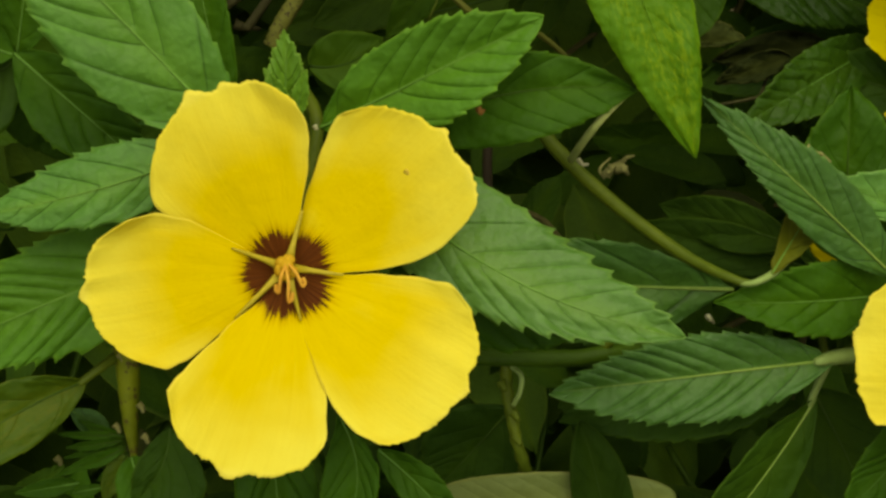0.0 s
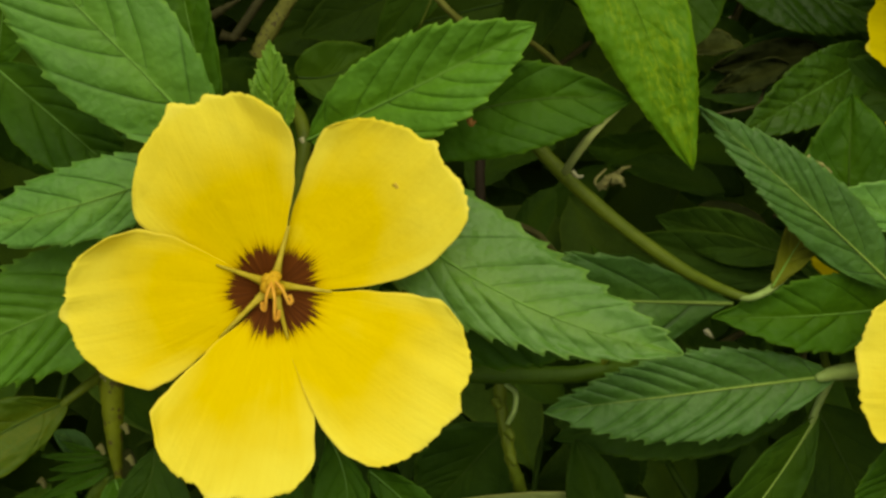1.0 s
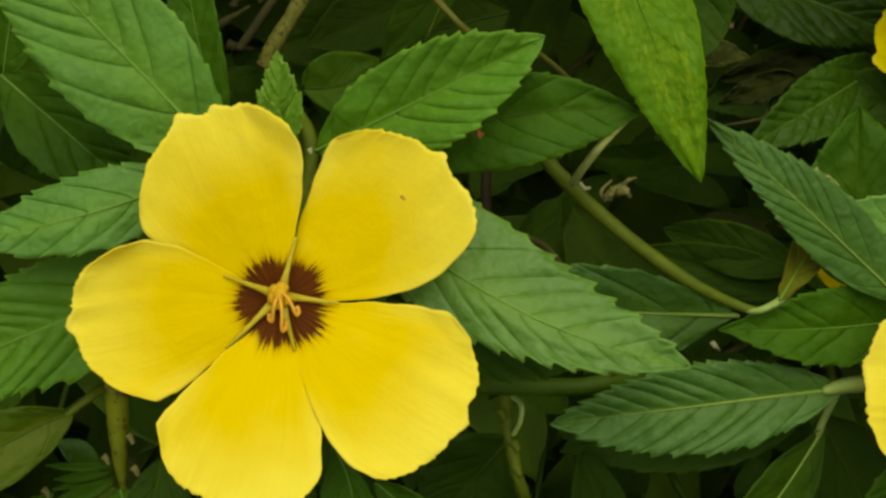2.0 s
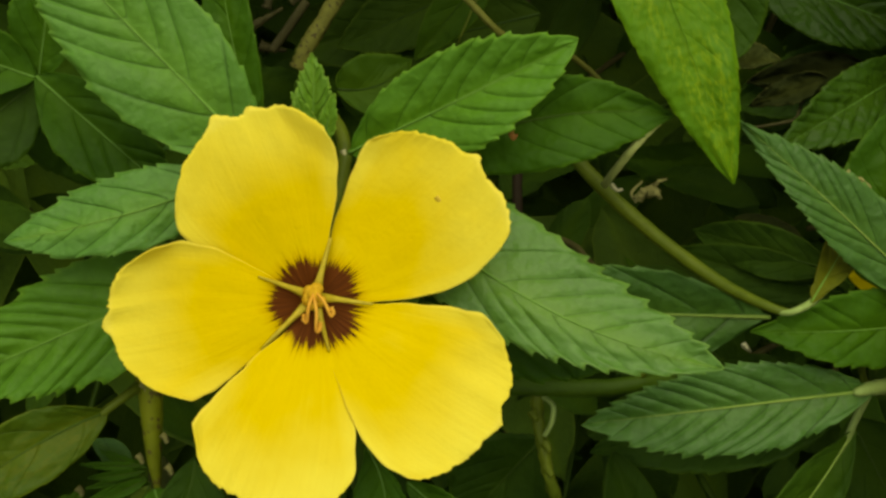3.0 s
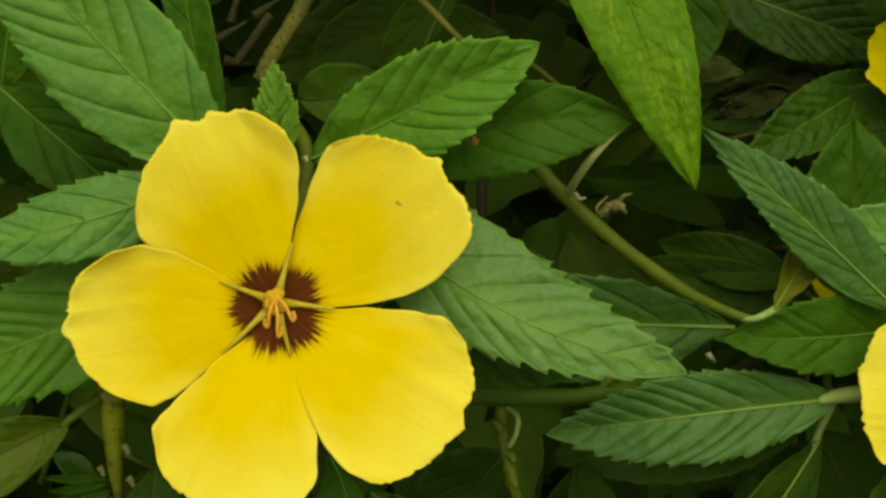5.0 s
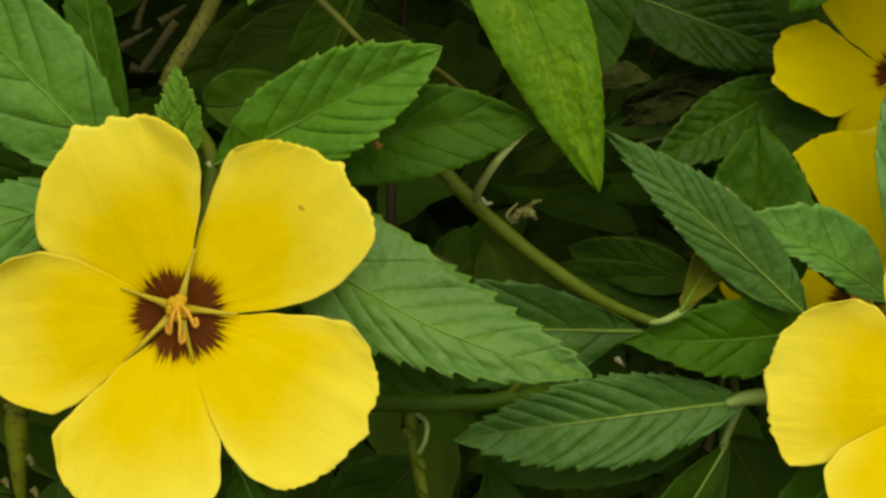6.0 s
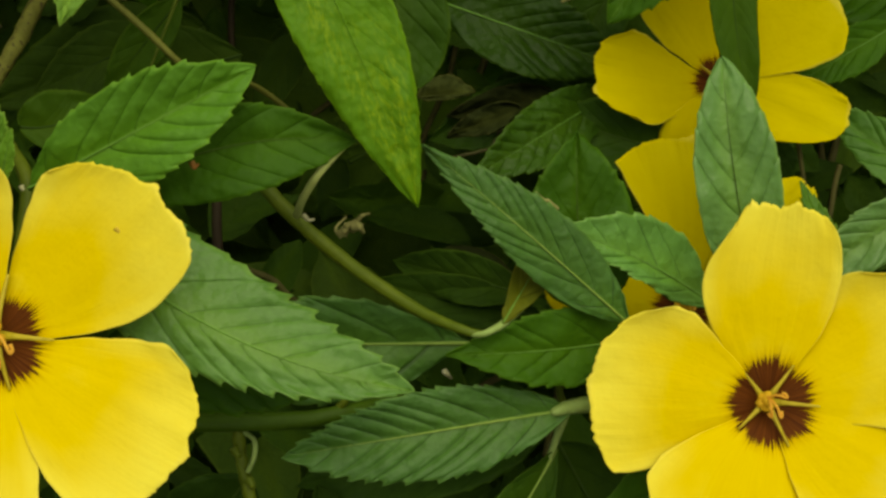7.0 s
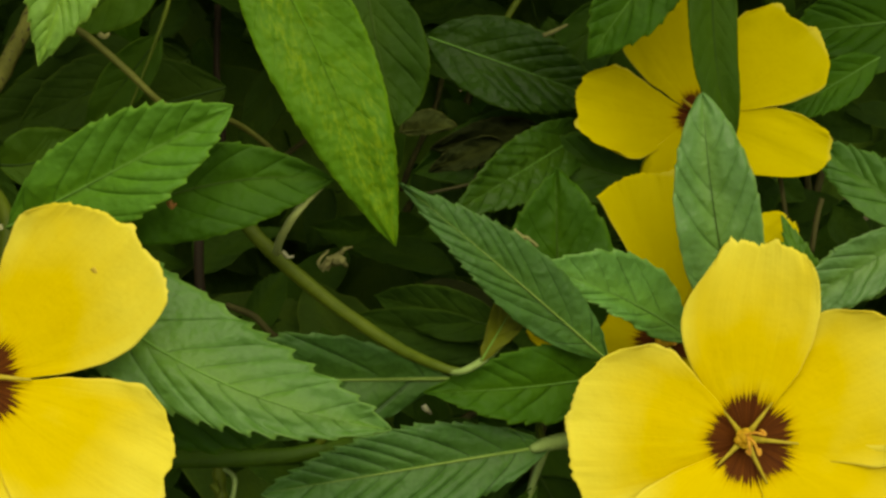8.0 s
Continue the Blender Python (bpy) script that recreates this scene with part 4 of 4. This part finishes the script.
stalk(cross_stem, ((-1.78, -2.26, 3.40), (0.46, -2.30, 2.90), (1.78, -2.31, 2.80), (2.44, -2.25, 2.90), (3.4, -2.15, 3.6)), 0.283, STEM_DARK)
stalk(cross_stem, ((2.15, -2.38, 3.00), (2.49, -2.05, 2.80), (2.57, -1.83, 2.80)), 0.123, STEM, name="twig")
thorny_stem = thing("old_stem", "upright knobby green stem with a curled tendril", "plant", (0.97, -3.32, 3.30))
stalk(thorny_stem, ((0.88, -2.32, 3.20), (0.89, -2.87, 3.30), (1.03, -3.59, 3.30), (1.21, -4.28, 3.60), (1.43, -5.52, 4.20)), 0.19, STEM, knob=0.5)
for at in ((0.80, -2.74, 3.2), (1.0, -3.22, 3.2), (1.04, -3.62, 3.25), (1.32, -4.25, 3.5)):
    stalk(thorny_stem, (at, (at[0] + 0.05, at[1] - 0.08, at[2] - 0.06), (at[0] + 0.08, at[1] - 0.12, at[2] - 0.02)), 0.15, STEM, name="knob", label="swollen green node of the stem", knob=0.5, end=0.06)
stalk(thorny_stem, ((0.96, -2.48, 3.10), (1.11, -2.61, 3.00), (1.09, -2.87, 3.00), (0.99, -3.09, 3.10)), 0.080, STEM_PALE, name="tendril")
russet_stem = thing("old_stem", "reddish brown stem in the shade behind the leaves", "plant", (0.57, 0.33, 5.20))
stalk(russet_stem, ((0.67, 1.77, 5.60), (0.61, 0.62, 5.20), (0.71, -0.53, 5.20), (1.00, -1.92, 5.80)), 0.173, RUSSET)
stalk(russet_stem, ((0.98, 5.6, 10.0), (0.92, 4.29, 10.0), (1.02, 3.44, 10.0), (0.9, 2.4, 9.0), (0.67, 1.6, 5.7)), 0.13, RUSSET)
stalk(russet_stem, ((1.06, -0.01, 3.80), (1.49, -0.20, 3.70), (1.80, -0.53, 3.80), (2.47, -0.99, 4.60)), 0.108, TWIG, name="twig")
stalk(russet_stem, ((4.09, -1.70, 3.40), (4.12, -1.74, 3.30), (4.19, -1.81, 3.40)), 0.090, PALE_BIT, name="scale", label="small whitish scale", knob=0.5, end=0.045)
brown_stalk = thing("old_stem", "thin brown-green stalk between dark leaves", "plant", (-0.21, 3.50, 1.60))
stalk(brown_stalk, ((-1.9, 4.9, 1.9), (-1.14, 4.25, 1.9), (-0.74, 3.97, 1.9), (-0.19, 3.45, 1.9), (0.30, 2.98, 2.0), (0.75, 2.92, 2.7), (1.20, 2.83, 3.1), (1.50, 2.68, 3.4), (1.85, 2.39, 3.6), (2.3, 1.9, 4.2)), 0.115, STALK_BROWN, end=0.085)
stalk(brown_stalk, ((0.50, 5.45, 3.5), (0.42, 5.11, 3.5), (0.29, 4.59, 3.5), (0.04, 3.94, 3.5), (-0.37, 2.98, 3.6)), 0.105, STEM, name="twig", end=0.03)
leaf(brown_stalk, (0.19, 4.23, 3.70), (-1.07, 2.74, 4.00), 0.36, SMOOTH, teeth=0.15, relief=0.15, veins=8)
stalk(brown_stalk, ((-0.60, 4.02, 1.9), (-0.52, 3.98, 1.8), (-0.47, 4.03, 1.85)), 0.08, HUSK, name="scar", label="small dry brown scar", knob=0.5, end=0.05)
# leaves coloured as dark as the shade they stand in
leaf(brown_stalk, (0.44, 4.43, 9.0), (-3.42, 3.12, 8.5), 0.95, DIM_SHADED, "large leaf with deep shade in its colour", veins=8)
leaf(brown_stalk, (1.11, 3.85, 8.4), (-2.29, 3.02, 8.2), 0.85, DIM_SHADED, "large leaf with deep shade in its colour", veins=8)
leaf(brown_stalk, (2.35, 4.71, 11.0), (1.29, 2.81, 11.0), 0.40, DIM_SHADED, "leaf with deep shade in its colour", veins=8)
leaf(brown_stalk, (-0.33, 4.22, 8.0), (-2.54, 3.21, 7.8), 0.60, DIM_SHADED, "leaf with deep shade in its colour", veins=8)
dry_husk = thing("seed_husk", "small dry brown seed husk among dark leaves", "plant", (2.98, 0.71, 6.30))
stalk(dry_husk, ((2.73, 0.52, 6.30), (2.80, 0.64, 6.20), (2.89, 0.68, 6.20)), 0.165, HUSK, name="husk", knob=0.9, end=0.069)
stalk(dry_husk, ((2.90, 0.65, 6.30), (3.00, 0.62, 6.10), (3.09, 0.52, 6.20)), 0.205, HUSK, name="husk", knob=0.9, end=0.049)
stalk(dry_husk, ((2.98, 0.71, 6.30), (3.05, 0.81, 6.20), (3.20, 0.85, 6.30)), 0.089, HUSK, name="husk", knob=0.9, end=0.040)
stalk(dry_husk, ((2.71, 0.45, 6.50), (2.62, 0.61, 6.50), (2.81, 0.81, 6.60)), 0.060, HUSK, name="husk", knob=0.6, end=0.040)
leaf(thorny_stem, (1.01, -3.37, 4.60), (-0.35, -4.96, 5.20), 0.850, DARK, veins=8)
leaf(thorny_stem, (3.635, -4.733, 3.3), (-0.3, -4.724, 3.2), 0.649, PALE, 'pale leaf showing its underside', teeth=0.1, belly=0.38, taper=0.42, relief=0.3, fold=0.1, veins=11, right=1.009, side=-0.09)
leaf(thorny_stem, (2.576, -5.738, 3.2), (2.059, -3.362, 3.1), 0.476, DARK_SHADED, teeth=0.1, relief=0.3, taper=0.716, veins=8, left=0.951, right=1.039, belly=0.705, side=0.064)
stalk(middle_shoot, ((1.96, 0.78, 2.60), (2.02, 0.71, 2.50), (2.11, 0.72, 2.50)), 0.078, PALE_BIT, name="scale", label="small whitish bud scale", knob=0.3, end=0.035)
stalk(shoot, ((0.38, 1.53, 0.50), (0.41, 1.45, 0.50), (0.46, 1.49, 0.60)), 0.089, SCAR, name="scar", label="small brown withered spot", knob=0.5, end=0.048)
stalk(shoot, ((-1.98, 1.28, 0.90), (-1.95, 1.21, 0.90)), 0.082, PALE_BIT, name="scale", label="small whitish bud scale", knob=0.3, end=0.049)

# ---- the dark inside of the shrub and the ground


# hollows in the shrub where one looks deep into the shade
GAPS = ((2.0, 3.5, 1.7), (2.7, 0.4, 1.75), (6.0, 2.9, 1.08), (-8.5, 1.1, 1.15), (4.3, -5.3, 1.15), (13.0, 3.3, 1.15), (12.1, 1.0, 1.01), (-7.4, -5.0, 1.6))


def thicket(name, label, count, box, size, materials, seed, rows=10, cols=2):
    """Many leaves of one shrub, far too many to count."""
    rng = random.Random(seed)
    meshes = [bmesh.new() for _ in materials]
    for n in range(count):
        u, v, d = (rng.uniform(*edge) for edge in box)
        turn, steep = rng.uniform(0, 2 * math.pi), rng.uniform(-0.5, 0.9)
        long = rng.uniform(*size)
        if d < 13 and any(math.hypot(u - x, v - y) < r for x, y, r in GAPS):
            continue
        tip = (u + long * math.cos(turn), v + long * math.sin(turn) * 0.8, d + long * steep * 0.6)
        blade(meshes[n % len(materials)], (u, v, d), tip, long * rng.uniform(0.17, 0.24), bend=long * rng.uniform(0.02, 0.1), fold=rng.uniform(0, 0.25), tilt=rng.uniform(-45, 45), rows=rows, cols=cols, seed=n, teeth=1.0)
    for bm, material in zip(meshes, materials):
        tagged(part(name, bm, material), label, "foliage", kind="stuff")


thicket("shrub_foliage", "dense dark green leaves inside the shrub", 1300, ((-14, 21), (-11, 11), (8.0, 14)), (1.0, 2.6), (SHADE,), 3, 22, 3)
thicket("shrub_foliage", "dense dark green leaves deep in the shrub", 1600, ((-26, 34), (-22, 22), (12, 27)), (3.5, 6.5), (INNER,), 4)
thicket("withered_leaves", "withered brown leaves caught deep in the shrub", 36, ((-13, 20), (-10, 10), (6.5, 12)), (1.0, 2.4), (SERE_SHADED,), 8, 20, 3)
# upper leaves, out of view, added to keep sky light off the inside
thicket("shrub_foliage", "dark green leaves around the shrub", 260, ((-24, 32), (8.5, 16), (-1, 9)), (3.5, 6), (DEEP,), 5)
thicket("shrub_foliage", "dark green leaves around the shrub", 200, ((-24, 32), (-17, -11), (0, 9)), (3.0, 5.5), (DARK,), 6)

# the rest of the shrub, down to the soil
rng = random.Random(21)
mounds = [bmesh.new(), bmesh.new()]
made = 0
while made < 4200:
    a, b, r = rng.uniform(0, 2 * math.pi), rng.uniform(-1, 1), rng.uniform(0.55, 1.0) ** 0.5
    ring = math.sqrt(1 - b * b)
    spot = Vector((0.04 + 0.52 * r * ring * math.cos(a), 0.30 + 0.38 * r * ring * math.sin(a), 0.36 + 0.36 * r * b))
    rel = (spot - BASE) * 100
    u, v, d = rel.dot(RIGHT), rel.dot(UP), rel.dot(FORTH)
    if spot.z < 0.03 or d < 2 or (d < 14 and abs(v) < 11 and -18 < u < 25):
        continue
    made += 1
    long = rng.uniform(4.0, 7.5)
    turn = rng.uniform(0, 2 * math.pi)
    tip = (u + long * math.cos(turn), v + long * math.sin(turn), d - long * rng.uniform(-0.2, 0.6))
    blade(mounds[made % 2], (u, v, d), tip, long * 0.2, bend=long * 0.06, tilt=rng.uniform(-50, 50), rows=9, cols=1, seed=made, teeth=0.0)
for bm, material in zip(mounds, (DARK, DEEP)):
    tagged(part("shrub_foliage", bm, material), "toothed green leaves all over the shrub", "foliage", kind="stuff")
base_stems = thing("shrub_stems", "woody brown stems that carry the shrub out of the soil", "stems", (0, -60, 20))
for n in range(14):
    foot = Vector((rng.uniform(-0.10, 0.16), 0.30 + rng.uniform(-0.10, 0.12), -0.01))
    head = P(rng.uniform(-16, 22), rng.uniform(-8, 8), rng.uniform(17, 22))
    middle = foot.lerp(head, 0.5) + Vector((rng.uniform(-0.04, 0.04), rng.uniform(0, 0.06), 0.03))
    line = smooth_line([foot, middle, head], 8)
    bm = bmesh.new()
    tube(bm, [p - base_stems.location for p in line], [0.006 * (1 - 0.6 * i / len(line)) for i in range(len(line))], 8, 0.25, n)
    part("stem", bm, TWIG, base_stems)

# thin stems that cross in the shade
rng = random.Random(12)
for material, label, count in ((TWIG, "thin dry brown twigs deep in the shrub", 40), (STEM_DARK, "thin dark green stems deep in the shrub", 36)):
    bm = bmesh.new()
    for n in range(count):
        u, v, d = rng.uniform(-14, 20), rng.uniform(-9, 9), rng.uniform(9.5, 14)
        turn, long = rng.uniform(0.2, 2.9), rng.uniform(2.0, 6.0)
        pts = [P(u + long * k * math.cos(turn) + rng.uniform(-0.3, 0.3), v + long * k * math.sin(turn) + rng.uniform(-0.3, 0.3), d + 1.5 * k) for k in (0, 0.35, 0.7, 1)]
        line = smooth_line(pts, 4)
        tube(bm, line, [rng.uniform(0.0004, 0.0010)] * len(line), 6, 0.3, n)
    tagged(part("shrub_twigs", bm, material), label, "twigs", kind="stuff")

bm = bmesh.new()
steps, reach = 48, 1500.0
marks = [math.copysign(abs(i / steps * 2 - 1) ** 4, i / steps * 2 - 1) * reach for i in range(steps + 1)]
sheet = [[bm.verts.new((x, y, 0.012 * noise.noise(Vector((x * 3, y * 3, 0))))) for x in marks] for y in marks]
for i in range(steps):
    for j in range(steps):
        bm.faces.new((sheet[i][j], sheet[i][j + 1], sheet[i + 1][j + 1], sheet[i + 1][j]))
tagged(part("ground", bm, SOIL), "dark bare soil under the shrub", "ground", kind="structure")
